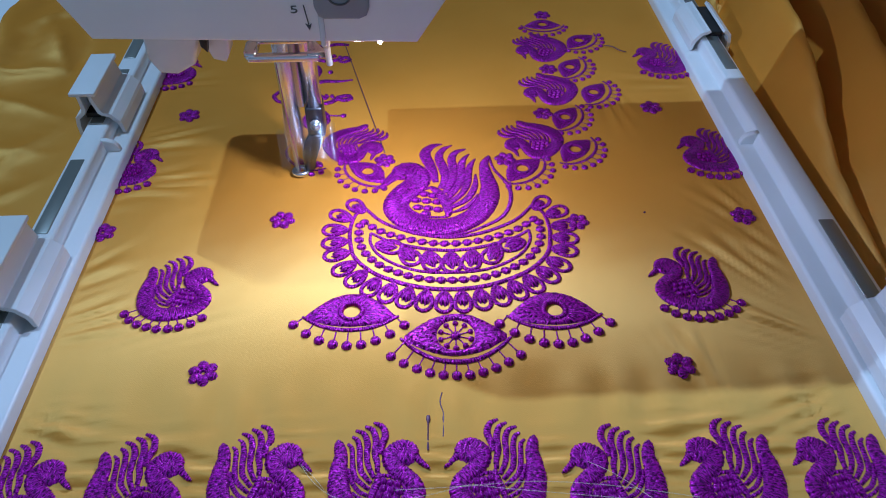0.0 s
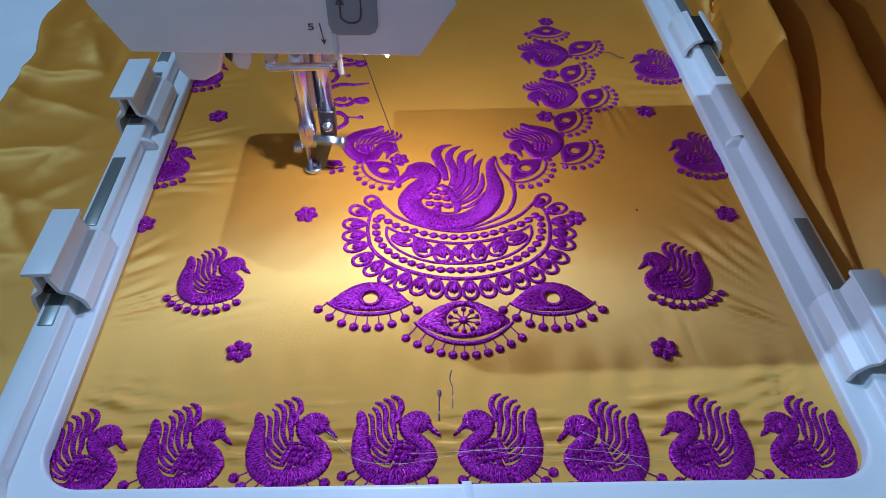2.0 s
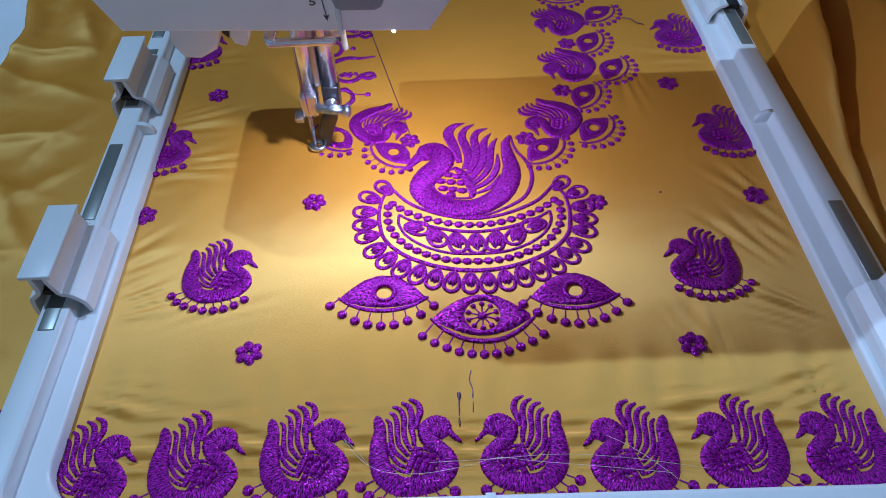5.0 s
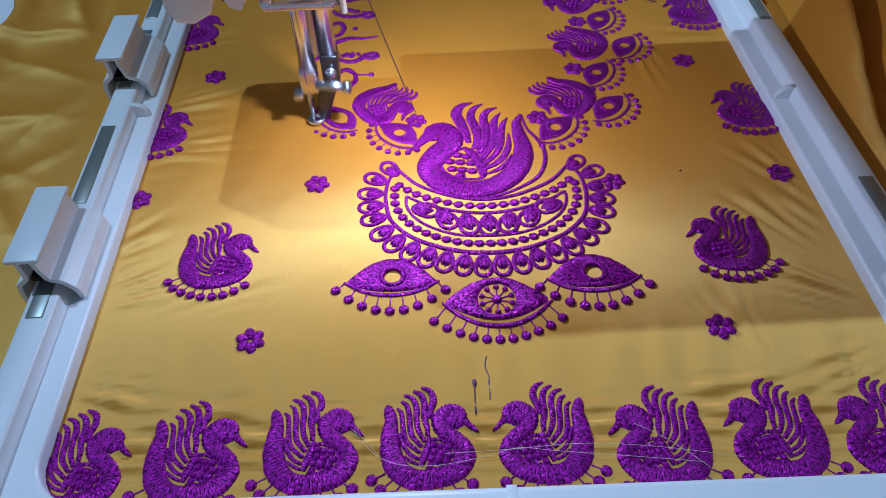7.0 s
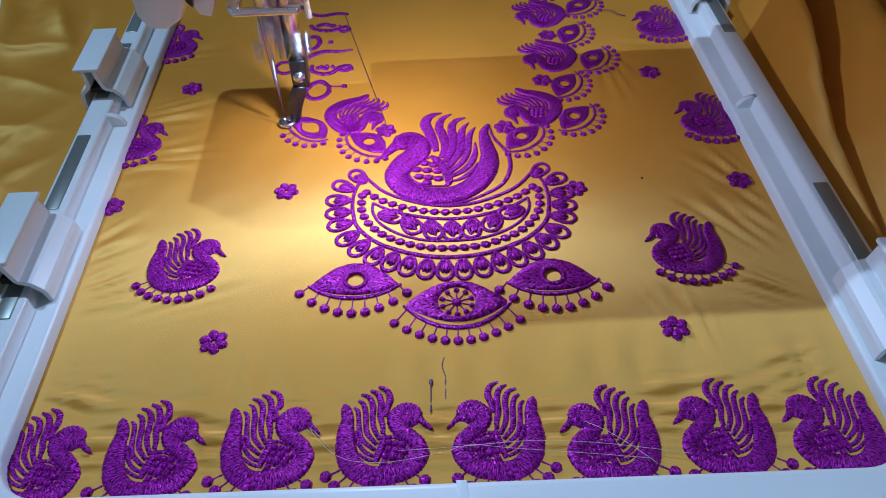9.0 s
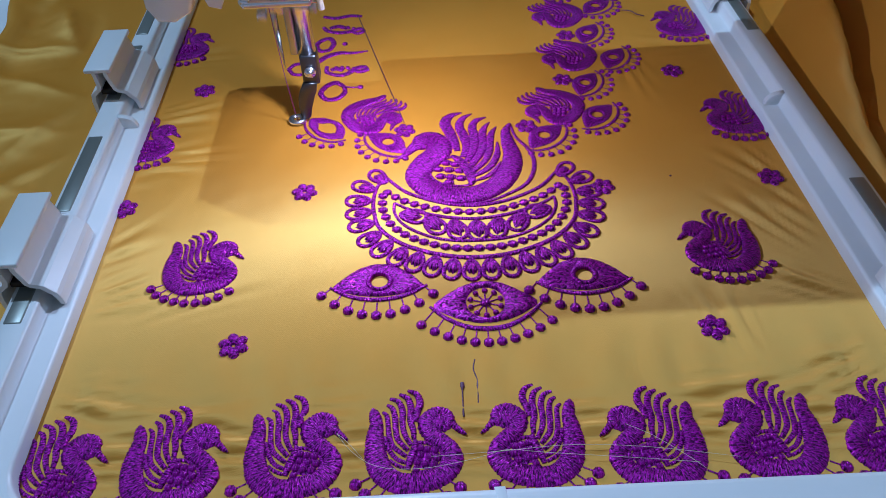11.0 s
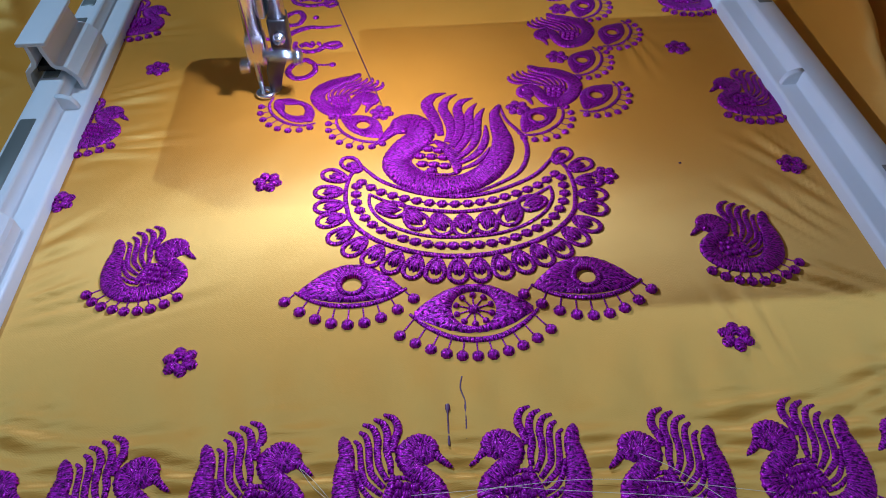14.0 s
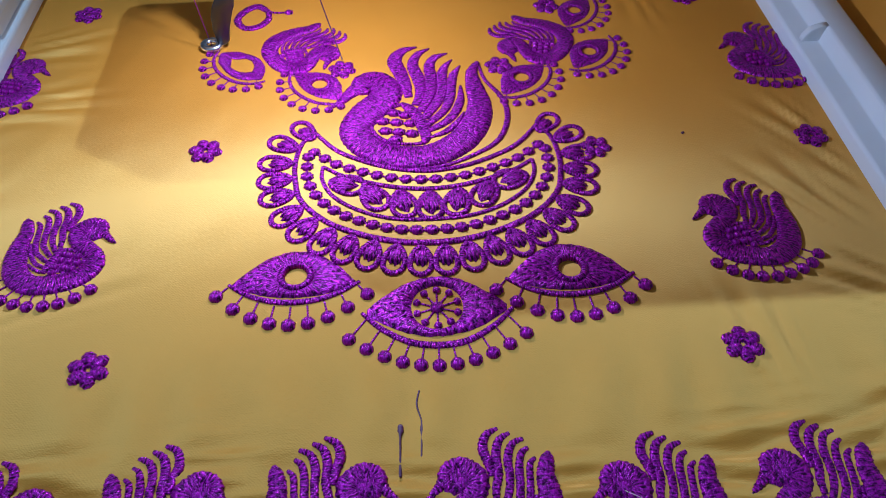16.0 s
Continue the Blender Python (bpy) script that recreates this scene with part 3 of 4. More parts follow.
def swan_head(bm):
    ribbon(bm, [(4.4, 8.2, 2.6), (6.3, 9.0, 2.4), (8.3, 8.2, 2.3), (8.9, 6.4, 2.2), (7.9, 5.0, 1.6)], 0.95, ragged=0.07)
    ribbon(bm, [(9.2, 5.9, 2.0), (10.2, 4.7, 1.6), (11.4, 3.6, 1.2), (12.4, 2.8, 0.4)], 0.8)
    pad(bm, 6.7, 6.5, 3.1, 2.8, 0, 0.6, seg=24)
    ribbon(bm, [(7.6, 5.6, 0.9), (6.3, 5.2, 0.9), (5.5, 6.3, 0.9), (6.2, 7.5, 0.9), (7.3, 7.2, 0.8), (6.9, 6.4, 0.7)], 0.9, 0.1)


def swan_wing(bm):
    ribbon(bm, [(1.2, 2.0, 0.9), (0.8, -0.4, 1.7), (-0.1, -2.8, 1.7), (-0.6, -5.0, 1.0)], 0.8)
    ribbon(bm, [(1.3, 1.4, 0.9), (3.6, 1.2, 0.9), (5.9, 0.0, 1.0), (7.0, -1.8, 0.9), (6.6, -3.9, 0.9), (4.4, -5.4, 0.9), (0.2, -5.7, 0.8)], 0.55)
    for x, y in ((5.4, -0.7), (3.7, -0.4), (2.3, 0.0), (5.8, -2.5), (4.0, -2.1), (2.2, -1.7), (4.9, -4.0), (3.1, -3.7), (1.4, -3.4), (1.2, -4.9)):
        pad(bm, x, y, 0.85, height=0.95, seg=9)
    pad(bm, 3.5, -2.4, 3.1, 2.6, 0, 0.25, seg=26)


FEATHERS = [
    [(-0.5, 14.8, 0.7), (1.5, 13.8, 1.4), (2.3, 11.4, 1.7), (1.4, 8.4, 1.6), (1.2, 6.6, 1.1)],
    [(-2.4, 13.9, 0.7), (-0.6, 12.8, 1.4), (0.2, 10.4, 1.6), (0.1, 7.0, 1.5), (0.7, 4.6, 1.4), (0.8, 2.2, 1.1)],
    [(-4.6, 12.8, 0.7), (-2.7, 12.0, 1.3), (-1.7, 9.6, 1.5), (-1.7, 6.4, 1.4), (-1.2, 3.6, 1.3), (0.2, 0.8, 1.1)],
    [(-5.2, 11.2, 0.7), (-4.0, 10.3, 1.2), (-3.4, 8.0, 1.4), (-3.2, 5.0, 1.4), (-2.7, 2.4, 1.3), (-0.5, -0.4, 1.1)],
    [(-6.2, 9.4, 0.6), (-5.2, 8.4, 1.1), (-4.9, 5.8, 1.2), (-4.6, 3.2, 1.3), (-3.7, 0.7, 1.2), (-0.9, -1.8, 1.0)],
    [(-5.6, 3.2, 0.6), (-5.1, 1.2, 1.0), (-4.2, -0.8, 1.1), (-2.8, -2.4, 1.0), (-1.0, -3.3, 0.9)],
    [(-4.4, -2.4, 0.5), (-3.2, -3.6, 0.9), (-1.2, -4.6, 0.8)],
]


def one_ribbon(bm, rows, height=0.6, base=0.0):
    ribbon(bm, rows, height, base)


def pearl_mesh(bm, dx, dy, r):
    """A stitched dot at the origin with its thin stem reaching to dx, dy."""
    ribbon(bm, [(dx, dy, 0.42), (dx * 0.5, dy * 0.5, 0.38), (dx * 0.15, dy * 0.15, 0.5)], 0.4, 0, 0.5)
    pad(bm, 0, 0, r, height=0.95, seg=16, ragged=0.035)


SWAN = {"swan_motif": unit("swan_motif", swan_body), "wing": unit("wing", swan_wing), "head": unit("head", swan_head), "feather": [unit("feather", one_ribbon, f) for f in FEATHERS]}
PEARLS = []
for px, py in ((10.4, -9.5), (7.7, -11.5), (4.8, -12.8), (1.9, -13.3), (-1.2, -13.4), (-4.1, -12.7), (-7.1, -11.6), (-9.6, -10.1), (-11.6, -7.8)):
    d = math.hypot(px, py + 2)
    PEARLS.append((px, py, unit("pearl", pearl_mesh, -3.3 * px / d, -3.3 * (py + 2) / d, 1.36)))



def swan(x, y, turn=0, scale=1.0, flip=False, pearls=True, label=""):
    ob = stitched("swan_motif", SWAN["swan_motif"], fabric, place(x, y, turn, scale, flip), label)
    stitched("wing", SWAN["wing"], ob)
    stitched("head", SWAN["head"], ob)
    for me in SWAN["feather"]:
        stitched("feather", me, ob)
    if pearls:
        for px, py, me in PEARLS:
            stitched("pearl", me, ob, pose(mm(px), mm(py), 0))
    return ob


# eye motif: pointed oval with a hole, a band under it and hanging pearls
def eye_fill(bm):
    almond(bm, 0, 0, 12.2, 8.4, 3.0, 0.2, 1.9, 2.3)


def eye_ring(bm):
    ribbon(bm, [(0.2 + 2.9 * math.cos(a), 1.9 + 2.9 * math.sin(a), 1.4) for a in np.arange(12) * math.pi / 6], 1.5, closed=True)


def eye_band(bm):
    ribbon(bm, [(-12.6, 0.4, 0.7), (-9.0, -2.0, 1.0), (-4.6, -3.6, 1.2), (0.2, -4.1, 1.3), (5.0, -3.5, 1.2), (9.2, -1.8, 1.0), (12.6, 0.5, 0.7)], 0.6)


def chain_fill(bm):
    almond(bm, 0, 0, 11.4, 7.6, 4.6, 0.0, 1.0, 2.9)


def chain_ring(bm):
    ribbon(bm, [(3.5 * math.cos(a), 1.0 + 3.4 * math.sin(a), 1.6) for a in np.arange(12) * math.pi / 6], 1.5, closed=True)


def chain_band(bm):
    ribbon(bm, [(-13.2, 1.0, 0.8), (-10.6, -3.4, 1.1), (-5.6, -6.4, 1.3), (0.0, -7.3, 1.4), (5.6, -6.5, 1.3), (10.6, -3.6, 1.1), (13.2, 0.8, 0.8)], 0.6)


EYE = {"fill": unit("eye_motif", eye_fill), "ring": unit("ring", eye_ring), "band": unit("band", eye_band)}
SMALL_EYE = {"fill": unit("eye_motif", chain_fill), "ring": unit("ring", chain_ring), "band": unit("band", chain_band)}
EYE_PEARLS, CHAIN_PEARLS = [], []
for i in range(9):
    px = -14.6 + i * 3.6
    EYE_PEARLS.append((px, -9.3 + 0.033 * px * px, unit("pearl", pearl_mesh, -0.13 * px, 4.2 - 0.010 * px * px, 1.4)))
    a = radians(-74 + i * 18.5)
    px, py = 14.4 * math.sin(a), 1.0 - 13.4 * math.cos(a)
    CHAIN_PEARLS.append((px, py, unit("pearl", pearl_mesh, -3.6 * math.sin(a), 4.4 * math.cos(a) + 0.5, 1.5)))


def eye(x, y, turn=0, scale=1.0, flip=False, pearls=True):
    """Small ones, in the chain, have their pearls farther out."""
    kit = EYE if scale > 0.9 else SMALL_EYE
    ob = stitched("eye_motif", kit["fill"], fabric, place(x, y, turn, scale, flip))
    stitched("ring", kit["ring"], ob)
    stitched("band", kit["band"], ob)
    if pearls:
        for px, py, me in EYE_PEARLS if scale > 0.9 else CHAIN_PEARLS:
            stitched("pearl", me, ob, pose(mm(px), mm(py), 0))
    return ob


def flower_mesh(bm):
    for i in range(6):
        a = radians(60 * i + 30)
        pad(bm, 2.3 * math.cos(a), 2.3 * math.sin(a), 1.85, 1.5, 60 * i + 30, 0.85, ragged=0.04)
    ribbon(bm, [(1.35 * math.cos(k), 1.35 * math.sin(k), 0.7) for k in np.arange(8) * math.pi / 4], 0.5, closed=True)


FLOWER = unit("flower_motif", flower_mesh)


def flower(x, y, turn=0, scale=1.0):
    return stitched("flower_motif", FLOWER, fabric, place(x, y, turn, scale))


# border row of swans, meeting in the middle
for x, y in ([(-98.7, -30.8), (-71.6, -30.0), (-44.1, -28.9), (-16.7, -29.3)]):
    swan(x, y, -1, 1.05)
for x, y in ([(12.7, -29.7), (39.9, -32.3), (67.4, -32.0), (93.7, -33.1)]):
    swan(x, y, -1, 1.05, True)
swan(-129.7, -21.6, -1, 1.05)
# side swans
swan(-75.4, 31.8, -2, 1.0)
swan(74.4, 28.8, -2, 1.0, True)
swan(-104.9, 91.7, -2, 1.0)
swan(99.5, 89.9, -2, 1.0, True)
swan(-103.4, 154.4, -2, 1.0)
swan(98.4, 153.3, -2, 1.0, True)
for x, y, turn in ((-61.5, 3.0, 10), (62.6, -0.1, 0), (-47.6, 61.7, 20), (98.6, 56.9, 5), (-102.9, 58.5, 0), (-88.9, 121.9, 12), (84.6, 119.2, 4)):
    flower(x, y, turn)
for x, y in ((-15.6, 91.1), (26.1, 89.9), (45.6, 56.7), (43.2, 117.1), (49.8, 148.4), (53.8, 194.8)):
    flower(x, y, 15, 0.92)

# chain going up to the right of the centre, and the part of its mirror that is finished
swan(38.2, 101.0, 66, 0.95, True, False)
swan(49.2, 133.7, 62, 0.94, True, False)
swan(50.1, 165.7, 58, 0.94, True, False)
swan(-27.7, 101.3, -66, 0.95, False, False)
eye(32.0, 83.7, 43, 0.75, False)
eye(52.0, 93.7, 47, 0.75, False)
eye(51.7, 113.8, 58, 0.72, False)
eye(65.5, 130.1, 58, 0.72, False)
eye(59.4, 149.2, 60, 0.72, False)
eye(66.8, 170.5, 40, 0.72, False)
eye(52.7, 185.1, 0, 0.72, False)
eye(-21.8, 84.5, -43, 0.75, False)


def eye_arc(bm, rows):
    ribbon(bm, rows, 0.7, ragged=0.12)


new_eye = stitched("eye_motif", unit("eye_motif", eye_arc, [(11.2, 0.2, 0.9), (8.2, 0.0, 4.6), (5.2, -2.6, 4.0), (1.0, -3.9, 3.0), (-3.6, -3.4, 2.6)]), fabric, place(-42.9, 94.4, -46, 0.75))
stitched("band", SMALL_EYE["band"], new_eye)

# three eyes under the crescent
eye(-24.2, 20.2, -2, 1.06)
eye(32.4, 18.3, -1, 1.06)


def big_eye_fill(bm):
    almond(bm, 0, -0.2, 14.6, 8.6, 6.0, 0.0, 0.8, 5.2)


def big_eye_band(bm):
    ribbon(bm, [(-15.0, 0.0, 0.8), (-11.0, -4.0, 1.2), (-5.6, -7.2, 1.4), (0.0, -8.2, 1.5), (5.6, -7.4, 1.4), (11.0, -4.2, 1.2), (15.0, -0.2, 0.8)], 0.6)


def spoke_mesh(bm):
    ribbon(bm, [(1.0, 0, 0.5), (2.5, 0, 0.4), (3.9, 0, 0.5)], 0.4, 0, 0.5)
    pad(bm, 4.3, 0, 0.85, height=0.7, seg=9)


mid = stitched("eye_motif", unit("eye_motif", big_eye_fill), fabric, place(4.6, 12.0, -1))
stitched("band", unit("band", big_eye_band), mid)
hub = stitched("hub", unit("hub", lambda bm: pad(bm, 0, 0, 1.4, height=0.8)), mid, pose(0, mm(0.6), 0))
SPOKE = unit("spoke", spoke_mesh)
for i in range(10):
    stitched("spoke", SPOKE, hub, pose(0, 0, 0, 0, 0, 36 * i + 18))
for i in range(11):
    px = -17.4 + 3.44 * i
    py = -12.7 + 0.022 * px * px
    stitched("pearl", unit("pearl", pearl_mesh, -0.2 * px, 4.2 + 0.002 * px * px, 1.4), mid, pose(mm(px), mm(py), 0))

# crescent base
AXIS = 4.2


def mirrored(rows):
    """Rows of the left half, from the tip to the middle, and their mirror image about the crescent's axis."""
    left = [(x - AXIS, y, w) for x, y, w in rows]
    return left + [(-x, y, w) for x, y, w in left[::-1] if abs(x) > 0.01]


crescent = stitched("crescent_motif", unit("crescent_motif", one_ribbon, mirrored([(-22.4, 65.8, 1.0), (-25.6, 62.6, 1.1), (-26.9, 56.0, 1.2), (-26.5, 49.5, 1.3), (-24.6, 43.0, 1.3), (-18.6, 36.6, 1.4), (-10.6, 32.4, 1.5), (-3.0, 30.2, 1.5), (AXIS, 29.6, 1.5)])), fabric, place(AXIS, 0, -1.0))
for rows, h in (([(-23.2, 66.4, 1.0), (-17.6, 59.6, 1.2), (-11.0, 55.4, 1.2), (-3.6, 52.5, 1.2), (AXIS, 51.4, 1.2)], 0.6),
                ([(-20.4, 54.0, 0.9), (-15.4, 50.6, 1.1), (-9.0, 48.0, 1.2), (-2.6, 46.3, 1.2), (AXIS, 45.6, 1.2)], 0.6),
                ([(-20.4, 54.0, 0.9), (-20.4, 50.0, 1.0), (-18.4, 45.4, 1.0), (-14.6, 41.6, 1.0), (-9.4, 38.6, 1.0), (-3.4, 36.8, 1.0), (AXIS, 36.3, 1.0)], 0.5)):
    stitched("line", unit("line", one_ribbon, mirrored(rows), h), crescent)
for rows, count, r in (([(-22.6, 59.0, 1), (-17.4, 54.8, 1), (-11.0, 51.8, 1), (-3.6, 49.4, 1), (AXIS, 48.6, 1)], 18, 1.5),
                       ([(-24.0, 57.5, 1), (-23.9, 51.0, 1), (-21.6, 45.0, 1), (-17.2, 40.0, 1), (-11.2, 36.4, 1), (-4.0, 33.9, 1), (AXIS, 33.2, 1)], 27, 1.5)):
    c = spline(mirrored(rows), 0.25)
    s = np.concatenate([[0], np.cumsum(np.linalg.norm(np.diff(c[:, :2], axis=0), axis=1))])
    bead = unit("bead", lambda bm, q: pad(bm, 0, 0, q, q * 0.9, 0, 0.75, seg=20, ragged=0.12), r)
    stitched("line", unit("line", one_ribbon, [(x, y, 0.6) for x, y, w in mirrored(rows)], 0.35), crescent)
    for k in np.linspace(0, s[-1], count):
        x, y = np.interp(k, s, c[:, 0]), np.interp(k, s, c[:, 1])
        stitched("bead", bead, crescent, pose(mm(x), mm(y), 0))


def petal_mesh(bm, w, l):
    """A teardrop loop with a stitched heart, its foot at the origin, pointing along y."""
    pts = [(w * math.sin(a) * (0.62 + 0.38 * (1 - math.cos(a)) / 2) ** 1.0, l * (1 - math.cos(a)) / 2, 1.25) for a in np.arange(14) * 2 * math.pi / 14]
    ribbon(bm, pts, 0.75, closed=True)


def petal_heart(bm, w, l):
    pad(bm, 0, l * 0.40, w * 0.62, l * 0.37, 0, 0.8, ragged=0.2)


PETAL, HEART = unit("petal", petal_mesh, 2.75, 7.3), unit("petal_heart", petal_heart, 2.4, 6.8)
c = spline(mirrored([(-23.4, 63.8, 1), (-27.0, 60.5, 1), (-28.0, 55.4, 1), (-27.5, 49.2, 1), (-25.6, 42.4, 1), (-19.4, 35.6, 1), (-11.0, 31.2, 1), (-3.2, 28.9, 1), (AXIS, 28.3, 1)]), 0.25)
s = np.concatenate([[0], np.cumsum(np.linalg.norm(np.diff(c[:, :2], axis=0), axis=1))])
for k in np.linspace(0, s[-1], 24):
    x, y = np.interp(k, s, c[:, 0]), np.interp(k, s, c[:, 1])
    x2, y2 = np.interp(min(k + 1, s[-1]), s, c[:, 0]), np.interp(min(k + 1, s[-1]), s, c[:, 1])
    x1, y1 = np.interp(max(k - 1, 0), s, c[:, 0]), np.interp(max(k - 1, 0), s, c[:, 1])
    turn = math.degrees(math.atan2(y2 - y1, x2 - x1)) + 180
    ob = stitched("petal", PETAL, crescent, pose(mm(x), mm(y), 0, 0, 0, turn))
    stitched("petal_heart", HEART, ob)
BIGPETAL, BIGHEART = unit("drop", petal_mesh, 3.3, 7.8), unit("drop_heart", petal_heart, 3.7, 7.8)
for x, y, turn in ((-18.4, 48.8, 255), (-10.6, 46.6, 215), (-2.8, 44.9, 195), (4.2, 44.3, 180), (11.2, 44.9, 165), (19.0, 46.6, 145), (26.8, 48.8, 105)):
    ob = stitched("drop", BIGPETAL, crescent, pose(mm(x - AXIS), mm(y), 0, 0, 0, turn))
    stitched("drop_heart", BIGHEART, ob)

# large swan over the crescent
def big_body(bm):
    ribbon(bm, [(20.6, 91.4, 1.4), (18.6, 87.6, 3.0), (18.8, 81.6, 4.6), (19.4, 74.5, 6.2), (17.8, 67.6, 7.4), (13.4, 60.8, 7.8), (6.0, 56.6, 7.6), (-2.2, 56.6, 7.8), (-8.8, 60.4, 8.0), (-12.0, 66.8, 8.0), (-9.0, 73.2, 8.6), (-5.0, 77.8, 8.6), (-4.2, 82.2, 8.2), (-6.6, 85.4, 8.0), (-9.8, 84.8, 7.0), (-10.6, 82.0, 4.0), (-8.4, 80.8, 1.2)], 1.1, step=0.6, ragged=0.09)


def big_beak(bm):
    ribbon(bm, [(-10.4, 83.8, 5.4), (-13.4, 80.8, 3.6), (-15.6, 77.8, 2.0), (-18.6, 75.4, 0.6)], 0.8)


def big_wing(bm):
    ribbon(bm, [(-0.4, 75.6, 1.0), (-5.4, 73.2, 1.0), (-8.0, 69.4, 1.0), (-7.0, 64.8, 1.0), (-3.0, 61.6, 1.0), (3.4, 60.8, 1.0), (5.2, 63.0, 2.6), (4.2, 68.6, 3.4), (2.0, 73.4, 3.0), (-0.4, 76.0, 1.2)], 0.65)


BIG_FEATHERS = [
    [(4.6, 99.7, 0.4), (0.6, 98.2, 2.6), (-1.6, 94.4, 3.9), (-0.6, 89.6, 3.9), (0.9, 84.2, 3.2), (1.6, 78.4, 2.0)],
    [(8.0, 98.8, 0.4), (4.6, 96.2, 2.2), (3.2, 91.6, 3.1), (4.4, 86.2, 3.5), (4.8, 80.6, 2.8), (3.4, 75.0, 2.4)],
    [(12.8, 96.3, 0.4), (9.2, 94.6, 2.2), (7.6, 91.0, 2.9), (7.8, 85.6, 3.3), (7.0, 79.0, 3.0), (4.4, 72.6, 2.4)],
    [(13.8, 93.4, 0.4), (11.6, 90.2, 2.0), (10.6, 86.2, 3.0), (10.4, 80.6, 3.0), (8.6, 75.6, 2.7), (5.2, 70.0, 2.2)],
    [(15.8, 90.6, 0.4), (13.8, 87.0, 2.1), (12.8, 82.4, 2.6), (12.0, 77.0, 2.6), (10.0, 72.2, 2.2), (5.6, 67.4, 2.0)],
    [(15.2, 82.0, 0.7), (14.6, 76.0, 2.2), (12.6, 71.0, 2.4), (9.6, 67.6, 2.1), (5.6, 65.2, 1.5)],
    [(15.2, 71.6, 0.5), (13.0, 67.6, 1.6), (10.0, 64.6, 1.6), (6.2, 62.8, 0.7)],
]
bird = stitched("large_swan_motif", unit("large_swan_motif", big_body), fabric, place(0, 0), "large purple satin-stitched swan")
stitched("beak", unit("beak", big_beak), bird)
stitched("wing", unit("wing", big_wing), bird)
for rows in BIG_FEATHERS:
    stitched("feather", unit("feather", one_ribbon, rows), bird)
dot = unit("dot", lambda bm: pad(bm, 0, 0, 1.75, 1.35, 0, 0.9, seg=14, ragged=0.12))
for x, y in ((-2.4, 72.4), (0.4, 71.4), (-5.2, 69.4), (-1.8, 68.8), (1.6, 68.2), (-4.6, 65.8), (-1.4, 65.2), (1.8, 64.4), (-2.2, 62.6)):
    stitched("dot", dot, bird, pose(mm(x), mm(y), 0))
stitched("outline", unit("outline", one_ribbon, [(20.8, 90.4, 0.8), (21.8, 84.2, 1.0), (25.4, 76.4, 1.3), (25.8, 68.6, 1.4), (22.6, 60.8, 1.3), (16.2, 56.0, 1.1), (8.0, 52.6, 0.9), (-1.0, 52.0, 0.7)], 0.6), bird)

# half-finished motifs of the mirrored chain
def sprig(bm, rows):
    for r in rows:
        ribbon(bm, [(x, y, 1.3 * w) for x, y, w in r], 0.8, ragged=0.14)


half = [[(-29.8, 130.8, 0.6), (-31.4, 132.4, 1.4), (-34.6, 131.6, 1.6), (-37.4, 128.4, 1.6), (-41.0, 127.4, 1.4), (-45.4, 129.8, 1.4), (-45.6, 133.6, 1.2)],
        [(-29.8, 130.8, 1.6), (-32.8, 129.2, 1.6), (-35.6, 130.4, 1.0)],
        [(-44.0, 131.0, 1.4), (-42.0, 132.0, 1.8), (-39.4, 130.6, 1.4)]]
arc = [[(-30.2, 143.8, 0.5), (-36.0, 142.8, 1.1), (-41.6, 143.2, 1.6), (-46.6, 140.6, 1.9), (-49.5, 137.0, 1.6)]]
loop = [[(-43.6, 150.6, 1.6), (-45.4, 154.4, 1.7), (-48.6, 153.4, 1.6), (-50.6, 149.6, 1.6), (-48.8, 145.4, 1.5), (-45.2, 146.2, 1.5), (-43.6, 150.6, 1.6)]]
upper = [[(-31.8, 159.2, 1.2), (-33.8, 161.4, 1.4), (-37.0, 159.6, 1.6), (-41.8, 158.8, 1.6), (-46.8, 160.8, 1.5), (-48.4, 163.6, 1.3)],
         [(-31.8, 159.2, 1.3), (-34.6, 157.6, 1.3), (-37.0, 159.6, 0.9)], [(-46.0, 162.6, 1.4), (-42.4, 164.0, 1.8), (-38.8, 161.8, 1.2)]]
ring2 = [[(-38.6, 119.6, 1.2), (-41.8, 122.4, 1.7), (-45.2, 120.2, 1.6), (-47.0, 115.8, 1.6), (-44.6, 111.8, 1.5), (-40.8, 112.2, 1.5), (-38.2, 115.6, 1.4), (-38.6, 119.6, 1.2)],
         [(-38.4, 119.4, 0.5), (-35.4, 118.8, 0.4), (-32.6, 118.8, 0.5)]]
far = [[(-33.0, 171.6, 1.1), (-38.0, 172.4, 1.4), (-44.0, 171.0, 1.5), (-49.0, 172.6, 1.3)]]
ringl = [[(-60.2, 133.2, 1.2), (-58.0, 136.4, 1.2), (-54.4, 136.4, 1.2), (-52.2, 133.0, 1.2), (-54.4, 129.4, 1.2), (-58.0, 129.6, 1.2), (-60.2, 133.2, 1.2)]]
for rows in (half, arc, loop, upper, ring2, far, ringl):
    stitched("unfinished_motif", unit("unfinished_motif", sprig, rows), fabric, pose(mm(1.2), mm(0.4), mm(0.02)), "half-stitched purple outline")
for x, y in ((-31.4, 119.2), (-38.2, 150.4)):
    stitched("knot", unit("knot", lambda bm: pad(bm, 0, 0, 1.2, height=0.7, seg=10)), fabric, pose(mm(x), mm(y), mm(0.02)))

